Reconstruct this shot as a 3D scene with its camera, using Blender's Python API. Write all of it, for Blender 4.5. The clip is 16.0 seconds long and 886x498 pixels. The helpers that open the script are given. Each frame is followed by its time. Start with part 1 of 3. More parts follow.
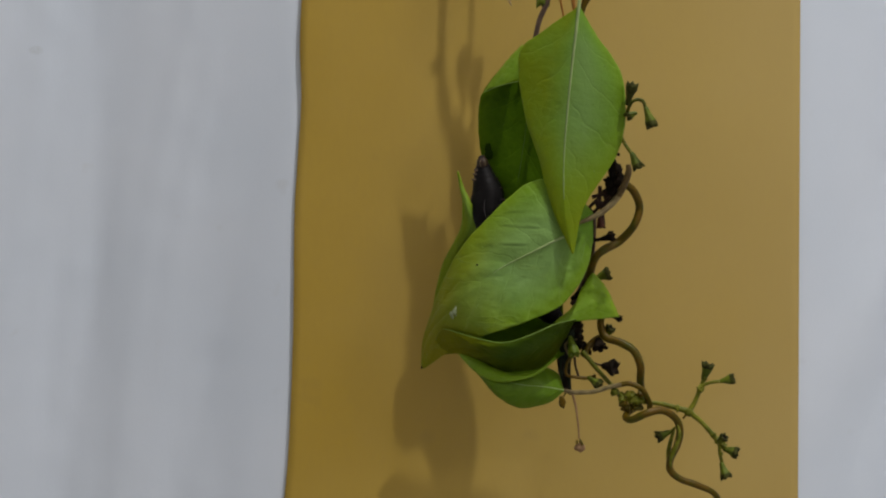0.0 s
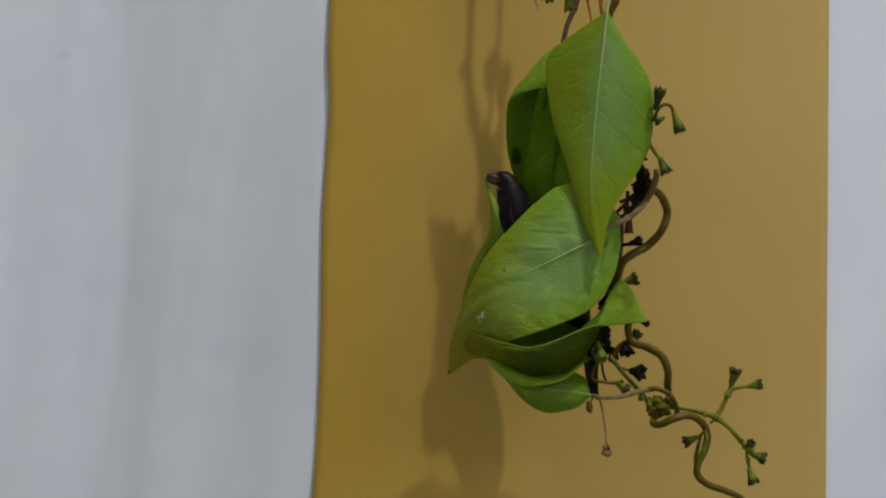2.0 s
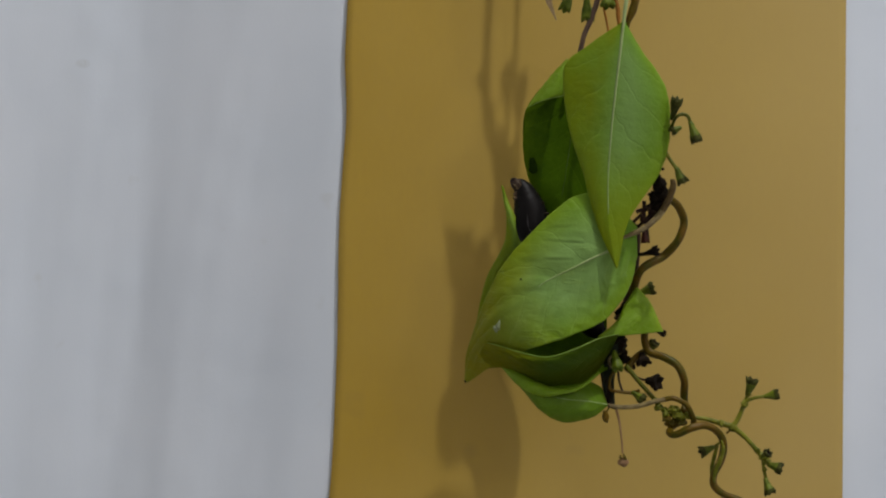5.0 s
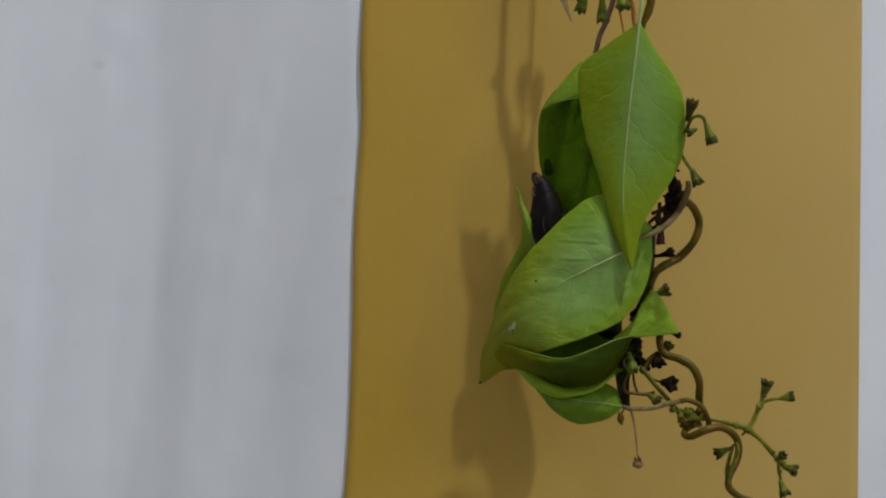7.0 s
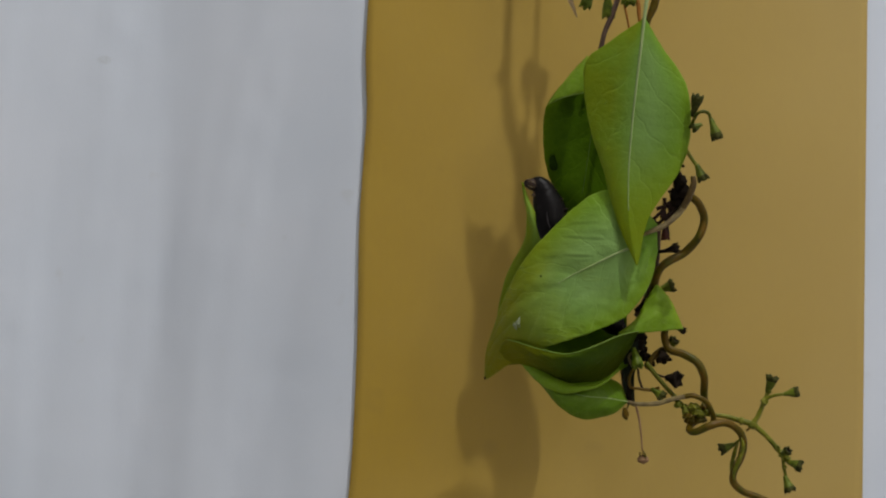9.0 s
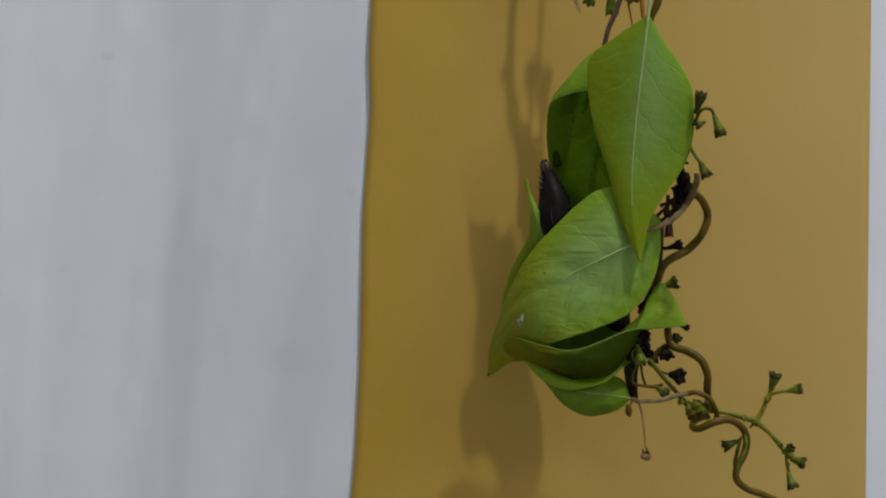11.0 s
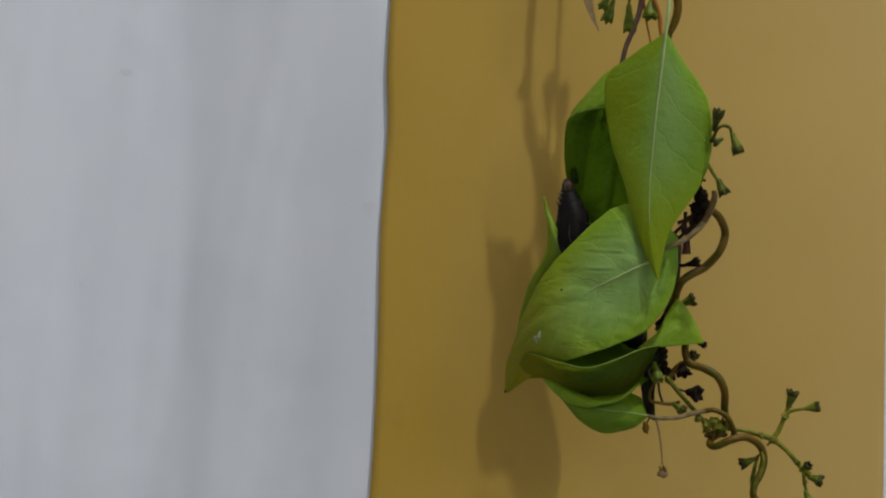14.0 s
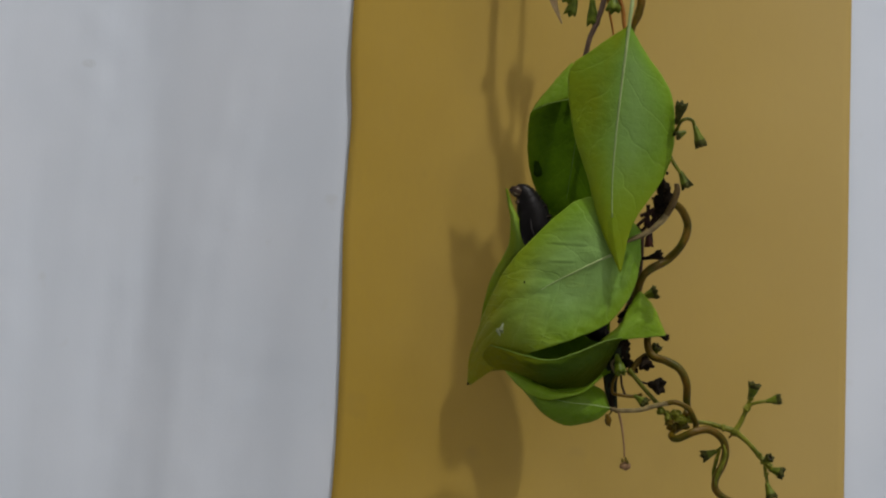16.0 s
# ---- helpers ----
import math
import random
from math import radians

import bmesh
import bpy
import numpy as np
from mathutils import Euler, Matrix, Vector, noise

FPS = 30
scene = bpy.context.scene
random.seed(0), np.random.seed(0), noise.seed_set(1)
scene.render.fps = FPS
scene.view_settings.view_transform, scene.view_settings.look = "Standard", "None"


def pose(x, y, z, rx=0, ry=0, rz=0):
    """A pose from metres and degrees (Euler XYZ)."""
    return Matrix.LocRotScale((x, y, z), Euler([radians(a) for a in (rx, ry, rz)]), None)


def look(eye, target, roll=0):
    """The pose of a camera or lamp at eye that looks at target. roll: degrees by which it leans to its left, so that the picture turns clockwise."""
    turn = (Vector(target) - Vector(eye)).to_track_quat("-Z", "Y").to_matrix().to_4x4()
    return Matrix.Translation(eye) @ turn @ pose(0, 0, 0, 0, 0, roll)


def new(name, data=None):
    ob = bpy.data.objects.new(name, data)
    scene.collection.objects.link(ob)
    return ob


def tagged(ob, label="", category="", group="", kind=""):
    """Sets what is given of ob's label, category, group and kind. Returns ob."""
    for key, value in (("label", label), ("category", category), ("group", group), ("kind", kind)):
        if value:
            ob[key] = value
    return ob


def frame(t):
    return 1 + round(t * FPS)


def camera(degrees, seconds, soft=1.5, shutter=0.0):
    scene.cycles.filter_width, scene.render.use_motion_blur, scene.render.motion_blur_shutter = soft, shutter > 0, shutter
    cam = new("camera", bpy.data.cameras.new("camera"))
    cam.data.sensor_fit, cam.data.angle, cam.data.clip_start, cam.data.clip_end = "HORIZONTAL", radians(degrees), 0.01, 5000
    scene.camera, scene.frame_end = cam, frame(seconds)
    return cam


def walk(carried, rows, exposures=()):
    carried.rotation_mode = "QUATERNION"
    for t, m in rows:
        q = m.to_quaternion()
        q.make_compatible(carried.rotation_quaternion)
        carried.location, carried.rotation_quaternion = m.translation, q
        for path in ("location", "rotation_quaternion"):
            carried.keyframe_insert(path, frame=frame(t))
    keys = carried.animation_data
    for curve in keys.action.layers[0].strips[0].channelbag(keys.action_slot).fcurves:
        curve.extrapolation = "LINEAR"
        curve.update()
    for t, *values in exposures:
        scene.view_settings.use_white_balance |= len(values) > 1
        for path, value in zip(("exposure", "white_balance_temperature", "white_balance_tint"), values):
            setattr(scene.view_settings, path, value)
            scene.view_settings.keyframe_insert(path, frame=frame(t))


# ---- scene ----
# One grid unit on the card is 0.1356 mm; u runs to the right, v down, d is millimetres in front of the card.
UNIT, REACH, HEIGHT = 0.5 / 3688.0, 0.5, 0.15


def at(u, v, d=0.0):
    k = UNIT * (1 - d * 0.001 / REACH)
    return Vector(((u - 784) * k, -d * 0.001, HEIGHT - (v - 441) * k))


def view(t, u, v, roll, back):
    return t, look((0, -back, HEIGHT), at(u, v), roll)


# ---- camera ----
cam = camera(24.0, 16.0, soft=2.1)
walk(cam, [
    view(0, 847.8, 462.6, -0.18, 0.4996),
    view(0.5, 844.7, 460.1, -0.15, 0.4997),
    view(1, 829.8, 458.7, -0.12, 0.4997),
    view(1.5, 814.5, 456.8, -0.09, 0.4998),
    view(2, 799.3, 454.4, -0.07, 0.4998),
    view(2.5, 793.4, 453.8, -0.04, 0.4999),
    view(3, 790.1, 447.1, -0.02, 0.4999),
    view(3.5, 784.0, 441.0, 0.00, 0.5000),
    view(4, 776.4, 442.6, 0.02, 0.5001),
    view(6.5, 755.4, 429.3, 0.10, 0.5003),
    view(7, 743.2, 435.5, 0.12, 0.5003),
    view(7.5, 739.9, 441.8, 0.13, 0.5004),
    view(8, 740.7, 444.8, 0.14, 0.5004),
    view(8.5, 739.5, 443.5, 0.16, 0.5005),
    view(9, 734.3, 443.9, 0.17, 0.5005),
    view(11.5, 723.8, 450.3, 0.26, 0.5007),
    view(12, 710.7, 441.6, 0.28, 0.5007),
    view(12.5, 707.6, 429.0, 0.30, 0.5008),
    view(13, 703.1, 421.5, 0.33, 0.5008),
    view(13.5, 700.5, 421.1, 0.35, 0.5008),
    view(14, 697.4, 420.6, 0.38, 0.5009),
    view(14.5, 707.6, 421.7, 0.41, 0.5009),
    view(15, 722.0, 426.2, 0.44, 0.5009),
    view(15.5, 743.4, 432.6, 0.48, 0.5009),
    view(16, 762.9, 433.8, 0.51, 0.5010),
])

# ---- light: a bulb high above to the right of the card, a weaker lamp further back in the room, and the light that the pale room throws back ----
world = bpy.data.worlds.new("world")
scene.world = world
world.use_nodes = True
world.node_tree.nodes["Background"].inputs[0].default_value = (0.9, 0.95, 1.0, 1)
world.node_tree.nodes["Background"].inputs[1].default_value = 0.02

bulb = bpy.data.lights.new("bulb_light", "POINT")
bulb.energy, bulb.shadow_soft_size, bulb.color = 41.5, 0.012, (1.0, 0.985, 0.97)
new("bulb_light", bulb).location = (0.382, -0.516, HEIGHT + 1.284)
lamp = bpy.data.lights.new("room_lamp_light", "POINT")
lamp.energy, lamp.shadow_soft_size, lamp.color = 8.6, 0.115, (1.0, 0.985, 0.95)
new("room_lamp_light", lamp).location = (1.0, -1.42, HEIGHT + 0.82)
scene.view_settings.exposure = 0.0


# ---- materials ----
class Nodes:
    def __init__(self, name):
        self.m = bpy.data.materials.new(name)
        self.m.use_nodes = True
        self.t = self.m.node_tree
        self.p = self.t.nodes["Principled BSDF"]
        self.out = self.t.nodes["Material Output"]

    def add(self, kind, **sets):
        n = self.t.nodes.new(kind)
        for key, value in sets.items():
            n.inputs[key.replace("_", " ")].default_value = value
        return n

    def link(self, a, b):
        self.t.links.new(a, b)

    def coords(self):
        return self.add("ShaderNodeTexCoord").outputs["Object"]

    def noise(self, scale, detail=4.0, rough=0.55, stretch=None):
        n = self.add("ShaderNodeTexNoise", Scale=scale, Detail=detail, Roughness=rough)
        src = self.coords()
        if stretch:
            mp = self.add("ShaderNodeMapping", Scale=stretch)
            self.link(src, mp.inputs["Vector"])
            src = mp.outputs[0]
        self.link(src, n.inputs["Vector"])
        return n.outputs[0]

    def ramp(self, src, lo, hi, a=0.0, b=1.0):
        n = self.add("ShaderNodeMapRange", From_Min=lo, From_Max=hi, To_Min=a, To_Max=b)
        self.link(src, n.inputs["Value"])
        return n.outputs[0]

    def math(self, op, a, b=0.0):
        n = self.t.nodes.new("ShaderNodeMath")
        n.operation = op
        for i, x in enumerate((a, b)):
            if isinstance(x, (int, float)):
                n.inputs[i].default_value = x
            else:
                self.link(x, n.inputs[i])
        return n.outputs[0]

    def mix(self, fac, a, b, blend="MIX"):
        n = self.t.nodes.new("ShaderNodeMix")
        n.data_type, n.blend_type = "RGBA", blend
        for i, x in ((0, fac), (6, a), (7, b)):
            if isinstance(x, (int, float)):
                n.inputs[i].default_value = x
            elif isinstance(x, tuple):
                n.inputs[i].default_value = (*x, 1)
            else:
                self.link(x, n.inputs[i])
        return n.outputs[2]

    def finish(self, colour, rough=0.6, bump=None, strength=0.3, distance=0.0003, spec=0.5):
        if isinstance(colour, tuple):
            self.p.inputs["Base Color"].default_value = (*colour, 1)
        else:
            self.link(colour, self.p.inputs["Base Color"])
        if isinstance(rough, (int, float)):
            self.p.inputs["Roughness"].default_value = rough
        else:
            self.link(rough, self.p.inputs["Roughness"])
        self.p.inputs["Specular IOR Level"].default_value = spec
        if bump is not None:
            b = self.add("ShaderNodeBump", Strength=strength, Distance=distance)
            self.link(bump, b.inputs["Height"])
            self.link(b.outputs[0], self.p.inputs["Normal"])
        return self.m


def leaf_material(name, deep, mid, pale, rough, spec, glow, yellow=0.0, ripe=(0.195, 0.255, 0.002), sheen_gain=1.0):
    n = Nodes(name)
    uv = n.add("ShaderNodeUVMap")
    sep = n.add("ShaderNodeSeparateXYZ")
    n.link(uv.outputs[0], sep.inputs[0])
    across = n.math("ABSOLUTE", sep.outputs[0])
    # side veins sweep forward from the midrib, with a net of finer ones between
    wob = n.ramp(n.noise(160, 2), 0.3, 0.7, -0.12, 0.12)
    lane = n.math("ADD", n.math("SUBTRACT", n.math("MULTIPLY", sep.outputs[1], 6.0), n.math("MULTIPLY", across, 1.5)), wob)
    gap = n.math("ABSOLUTE", n.math("SUBTRACT", n.math("FRACT", lane), 0.5))
    side = n.ramp(gap, 0.0, 0.045, 1.0, 0.0)
    net = n.add("ShaderNodeTexVoronoi", Scale=560.0)
    net.feature = "DISTANCE_TO_EDGE"
    n.link(n.coords(), net.inputs["Vector"])
    fine = n.ramp(net.outputs[0], 0.0, 0.14, 1.0, 0.0)
    patch = n.ramp(n.noise(34, 4, 0.6), 0.36, 0.64)
    grain = n.ramp(n.noise(650, 5), 0.3, 0.7)
    col = n.mix(patch, deep, mid)
    col = n.mix(n.math("MULTIPLY", grain, 0.25), col, pale)
    col = n.mix(n.math("MULTIPLY", fine, 0.16), col, pale)
    col = n.mix(n.math("MULTIPLY", side, 0.30), col, pale)
    col = n.mix(n.ramp(n.noise(1500, 1), 0.74, 0.78, 0.0, 0.5), col, (0.06, 0.07, 0.015))
    # the margin is a little yellower
    col = n.mix(n.ramp(across, 0.72, 1.0, 0.0, 0.35), col, (mid[0] * 1.5, mid[1] * 1.08, mid[2] * 0.7))
    # pale sheen of the middle and right half, painted into the green
    pale_sheen = n.math("MULTIPLY", n.ramp(n.noise(48, 5, 0.65), 0.32, 0.54, 0.30, 0.95 * yellow), n.ramp(across, 0.9, 0.35))
    pale_sheen = n.math("MULTIPLY", pale_sheen, n.ramp(sep.outputs[0], -0.25, 0.1, 0.25 if sheen_gain <= 1 else 0.9, 1.0))
    pale_sheen = n.math("MULTIPLY", n.math("MULTIPLY", pale_sheen, sheen_gain), n.math("MULTIPLY", n.ramp(sep.outputs[1], 0.05, 0.2), n.ramp(sep.outputs[1], 0.78, 0.55)))
    if yellow:
        col = n.mix(pale_sheen, col, (0.205, 0.352, 0.098))
        # left half painted yellower and darker, as the side away from the lamp
        half = n.math("MULTIPLY", n.ramp(sep.outputs[0], 0.0, -0.45, 0.0, 0.9 * yellow), n.ramp(n.noise(75, 4, 0.6), 0.32, 0.62, 0.4, 1.0))
        if sheen_gain > 1:
            half = n.math("MULTIPLY", half, n.ramp(sep.outputs[1], 0.34, 0.62))
        col = n.mix(half, col, (mid[0] * 1.32, mid[1] * 0.80, 0.001))
    aged = n.math("MULTIPLY", n.ramp(sep.outputs[1], 0.50, 0.90, 0.0, yellow), n.ramp(n.noise(60, 3), 0.25, 0.6, 0.5, 1.0))
    col = n.mix(aged, col, ripe)
    relief = n.math("ADD", n.math("ADD", n.math("MULTIPLY", side, -0.7), n.math("MULTIPLY", fine, -0.25)), n.math("MULTIPLY", grain, 0.5))
    relief = n.math("ADD", relief, n.math("MULTIPLY", n.noise(210, 3), 1.5))
    if yellow >= 1.0:
        streak = n.math("ABSOLUTE", n.math("SUBTRACT", n.noise(1.0, 2, 0.5, stretch=(70, 70, 330)), 0.5))
        crease = n.math("MULTIPLY", n.ramp(streak, 0.0, 0.035, 1.0, 0.0), n.ramp(n.noise(55, 2), 0.46, 0.6))
        relief = n.math("ADD", relief, n.math("MULTIPLY", crease, 0.9))
        col = n.mix(n.math("MULTIPLY", crease, 0.35), col, (0.23, 0.35, 0.07))
    n.finish(col, n.ramp(n.noise(300, 3), 0.3, 0.7, rough - 0.07, rough + 0.08), relief, 0.4, 0.00022, spec)
    tr = n.add("ShaderNodeBsdfTranslucent")
    n.link(n.mix(0.5, col, (0.24, 0.36, 0.015)), tr.inputs[0])
    ms = n.add("ShaderNodeMixShader", Fac=glow)
    n.link(n.p.outputs[0], ms.inputs[1])
    n.link(tr.outputs[0], ms.inputs[2])
    n.link(ms.outputs[0], n.out.inputs[0])
    return n.m


def speckled(name, a, b, rough=0.6, fine=900, coarse=180, strength=0.3, spec=0.25, stretch=None):
    n = Nodes(name)
    col = n.mix(n.ramp(n.noise(coarse, 3, stretch=stretch), 0.35, 0.65), a, b)
    g = n.noise(fine, 4, stretch=stretch)
    col = n.mix(n.ramp(g, 0.3, 0.75, 0.0, 0.35), col, tuple(c * 0.45 for c in a))
    return n.finish(col, rough, g, strength, 0.0002, spec)


def card_material():
    n = Nodes("kraft_card")
    broad = n.ramp(n.noise(14, 3), 0.3, 0.7)
    col = n.mix(broad, (0.425, 0.275, 0.026), (0.475, 0.322, 0.050))
    fibre = n.noise(900, 5, 0.6, stretch=(1, 1, 0.35))
    col = n.mix(n.ramp(fibre, 0.35, 0.7, 0.0, 0.10), col, (0.33, 0.20, 0.05))
    blot = n.ramp(n.noise(85, 2), 0.66, 0.78, 0.0, 0.30)
    col = n.mix(blot, col, (0.30, 0.20, 0.045))
    # paler to the right: the sheen there is painted into the card's colour
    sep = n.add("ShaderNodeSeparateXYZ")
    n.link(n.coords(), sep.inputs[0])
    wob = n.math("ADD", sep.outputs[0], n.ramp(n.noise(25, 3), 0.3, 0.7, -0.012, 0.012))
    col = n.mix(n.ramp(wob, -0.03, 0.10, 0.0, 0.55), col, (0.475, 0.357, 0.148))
    return n.finish(col, n.ramp(n.noise(60, 2), 0.3, 0.7, 0.42, 0.55), fibre, 0.05, 0.0002, 0.5)


def cloth_material():
    n = Nodes("white_cloth")
    col = n.mix(n.ramp(n.noise(22, 3), 0.3, 0.7), (0.652, 0.718, 0.828), (0.697, 0.755, 0.860))
    col = n.mix(n.ramp(n.noise(120, 2), 0.70, 0.80, 0.0, 0.22), col, (0.55, 0.57, 0.58))
    sep = n.add("ShaderNodeSeparateXYZ")
    n.link(n.coords(), sep.inputs[0])
    # one small grey smudge
    dx, dz = n.math("MULTIPLY", n.math("ADD", sep.outputs[0], 0.0917), 0.6), n.math("SUBTRACT", sep.outputs[2], 0.1965)
    far = n.math("SQRT", n.math("ADD", n.math("MULTIPLY", dx, dx), n.math("MULTIPLY", dz, dz)))
    col = n.mix(n.math("MULTIPLY", n.ramp(far, 0.0013, 0.0005), n.ramp(n.noise(900, 2), 0.3, 0.6, 0.1, 0.35)), col, (0.42, 0.44, 0.44))
    weave = n.noise(2600, 2, 0.5, stretch=(1, 1, 0.3))
    return n.finish(col, 0.9, weave, 0.12, 0.00015, 0.15)


def plain_wall(name, c):
    n = Nodes(name)
    g = n.noise(35, 5)
    return n.finish(n.mix(n.ramp(g, 0.3, 0.7), c, tuple(x * 0.93 for x in c)), 0.85, n.noise(220, 4), 0.15, 0.001, 0.25)


M_BACK = leaf_material("leaf_underside", (0.128, 0.246, 0.002), (0.152, 0.326, 0.025), (0.24, 0.38, 0.06), 0.46, 0.16, 0.14, 0.9)
M_FOLD = leaf_material("folded_leaf_underside", (0.126, 0.236, 0.002), (0.148, 0.322, 0.024), (0.25, 0.39, 0.07), 0.42, 0.17, 0.14, 1.0, (0.245, 0.225, 0.001), 1.1)
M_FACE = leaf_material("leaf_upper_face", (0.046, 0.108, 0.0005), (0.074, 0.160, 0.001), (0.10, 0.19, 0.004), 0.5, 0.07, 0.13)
M_YOUNG = leaf_material("young_leaf", (0.140, 0.265, 0.004), (0.190, 0.335, 0.012), (0.27, 0.39, 0.06), 0.46, 0.20, 0.14)
# darker copy of the leaf green: the pocket's shade is in this colour
M_UNDER = leaf_material("shaded_leaf", (0.070, 0.145, 0.002), (0.100, 0.192, 0.004), (0.15, 0.25, 0.03), 0.46, 0.18, 0.12)
M_OLIVE = leaf_material("yellowing_leaf", (0.128, 0.220, 0.001), (0.172, 0.282, 0.003), (0.25, 0.33, 0.02), 0.5, 0.18, 0.08, 0.3)
M_RIB = speckled("pale_vein", (0.36, 0.45, 0.20), (0.30, 0.40, 0.15), 0.5)
M_RIM = speckled("pale_leaf_rim", (0.21, 0.32, 0.06), (0.17, 0.28, 0.04), 0.5, spec=0.15)
M_DULL = speckled("dull_green_vein", (0.075, 0.14, 0.02), (0.06, 0.12, 0.015), 0.55, spec=0.2)
# upper-face green darkened for the pocket's shade, its lit tip end painted olive
M_POCKET = leaf_material("shaded_pocket_face", (0.026, 0.052, 0.0004), (0.042, 0.080, 0.0006), (0.06, 0.10, 0.002), 0.45, 0.06, 0.05, 0.9, (0.16, 0.16, 0.001), 0.1)
M_VEIN = speckled("side_vein", (0.17, 0.30, 0.04), (0.15, 0.27, 0.03), 0.5)
M_STEM = speckled("olive_brown_stem", (0.125, 0.068, 0.003), (0.055, 0.060, 0.001), 0.42, strength=0.9, coarse=330, spec=0.2)
M_UMBER = speckled("umber_petiole", (0.130, 0.085, 0.026), (0.070, 0.042, 0.012), 0.42, strength=0.7, coarse=380, spec=0.3)
M_PURPLE = speckled("purple_grey_stem", (0.072, 0.042, 0.030), (0.115, 0.074, 0.052), 0.5)
M_GREEN = speckled("green_stalk", (0.088, 0.104, 0.003), (0.230, 0.232, 0.016), 0.45, coarse=420, spec=0.25)
M_ORANGE = speckled("rusty_stalk", (0.38, 0.150, 0.020), (0.26, 0.105, 0.018), 0.55)
M_PALE = speckled("pale_petiole", (0.29, 0.23, 0.10), (0.14, 0.10, 0.042), 0.36, coarse=380, strength=0.5, spec=0.45)
M_BUD = speckled("green_calyx", (0.060, 0.085, 0.003), (0.130, 0.170, 0.008), 0.5, coarse=520, strength=0.5)
M_FRESH = speckled("fresh_calyx", (0.070, 0.110, 0.003), (0.150, 0.200, 0.010), 0.5, coarse=520, strength=0.5)
M_CAP = speckled("withered_calyx_rim", (0.030, 0.032, 0.006), (0.070, 0.075, 0.014), 0.7, strength=0.6, coarse=700, spec=0.15)
M_DARK = speckled("dark_withered_calyx", (0.008, 0.006, 0.0035), (0.018, 0.011, 0.006), 0.8, strength=0.6, spec=0.12)
M_BLACKLEAF = speckled("black_green_fill", (0.008, 0.012, 0.006), (0.022, 0.030, 0.018), 0.6, strength=0.6, spec=0.12)
M_TWIG = speckled("dark_green_twig", (0.050, 0.062, 0.002), (0.105, 0.110, 0.004), 0.45, coarse=520, strength=0.6, spec=0.2)
M_RED = speckled("red_brown_calyx", (0.085, 0.020, 0.010), (0.045, 0.013, 0.008), 0.6)
M_MAROON = speckled("maroon_stalk", (0.030, 0.011, 0.007), (0.018, 0.009, 0.006), 0.6)
M_DRY = speckled("dry_pinkish_bud", (0.36, 0.225, 0.115), (0.25, 0.14, 0.068), 0.65)
M_SKIN = speckled("black_larva_skin", (0.0035, 0.003, 0.0035), (0.008, 0.0065, 0.007), 0.42, fine=1800, coarse=500, strength=0.2, spec=0.13)
M_HEAD = speckled("brown_black_head", (0.026, 0.015, 0.010), (0.046, 0.026, 0.016), 0.36, fine=1800, coarse=600)
M_LINE = speckled("grey_larva_line", (0.055, 0.05, 0.052), (0.035, 0.03, 0.032), 0.5)
M_LEG = speckled("pale_larva_leg", (0.10, 0.064, 0.040), (0.05, 0.032, 0.022), 0.5)
M_SCAR = speckled("pale_scar", (0.29, 0.34, 0.19), (0.19, 0.27, 0.08), 0.7)
M_FRASS = speckled("dark_blotch", (0.011, 0.026, 0.003), (0.026, 0.056, 0.004), 0.95, spec=0.03)
M_PETAL = speckled("withered_petal", (0.62, 0.47, 0.27), (0.50, 0.36, 0.19), 0.7)
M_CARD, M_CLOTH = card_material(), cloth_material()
M_WALL, M_FLOOR, M_CEIL = plain_wall("wall_paint", (0.54, 0.52, 0.49)), plain_wall("floor_paint", (0.28, 0.275, 0.27)), plain_wall("ceiling_paint", (0.58, 0.56, 0.53))


# ---- mesh helpers ----
def thing(name, place=(0, 0, 0), **tags):
    ob = new(name)
    ob.location = place
    return tagged(ob, **tags)


def mesh_of(name, verts, faces, material, uvs=None, smooth=True):
    me = bpy.data.meshes.new(name)
    me.from_pydata([tuple(v) for v in verts], [], faces)
    if uvs:
        layer = me.uv_layers.new(name="UVMap")
        for loop in me.loops:
            layer.data[loop.index].uv = uvs[loop.vertex_index]
    me.materials.append(material)
    me.polygons.foreach_set("use_smooth", [smooth] * len(me.polygons))
    me.update()
    return me


def part(name, me, parent, label=""):
    ob = new(name, me)
    ob.parent = parent
    p = parent
    off = Vector((0, 0, 0))
    while p:
        off += p.location
        p = p.parent
    ob.location = (0, 0, 0)
    if off.length:
        me.transform(Matrix.Translation(-off))
    if label:
        ob["label"] = label
    return ob


def glide(pts, x):
    """Point at 0..1 on a smooth curve through the points."""
    n = len(pts) - 1
    f = min(max(x, 0.0), 1.0) * n
    i = min(int(f), n - 1)
    f -= i
    b, c = pts[i], pts[i + 1]
    a = pts[i - 1] if i else b + (b - c)
    d = pts[i + 2] if i + 2 <= n else c + (c - b)
    return 0.5 * (2 * b + (c - a) * f + (2 * a - 5 * b + 4 * c - d) * f ** 2 + (3 * b - a - 3 * c + d) * f ** 3)


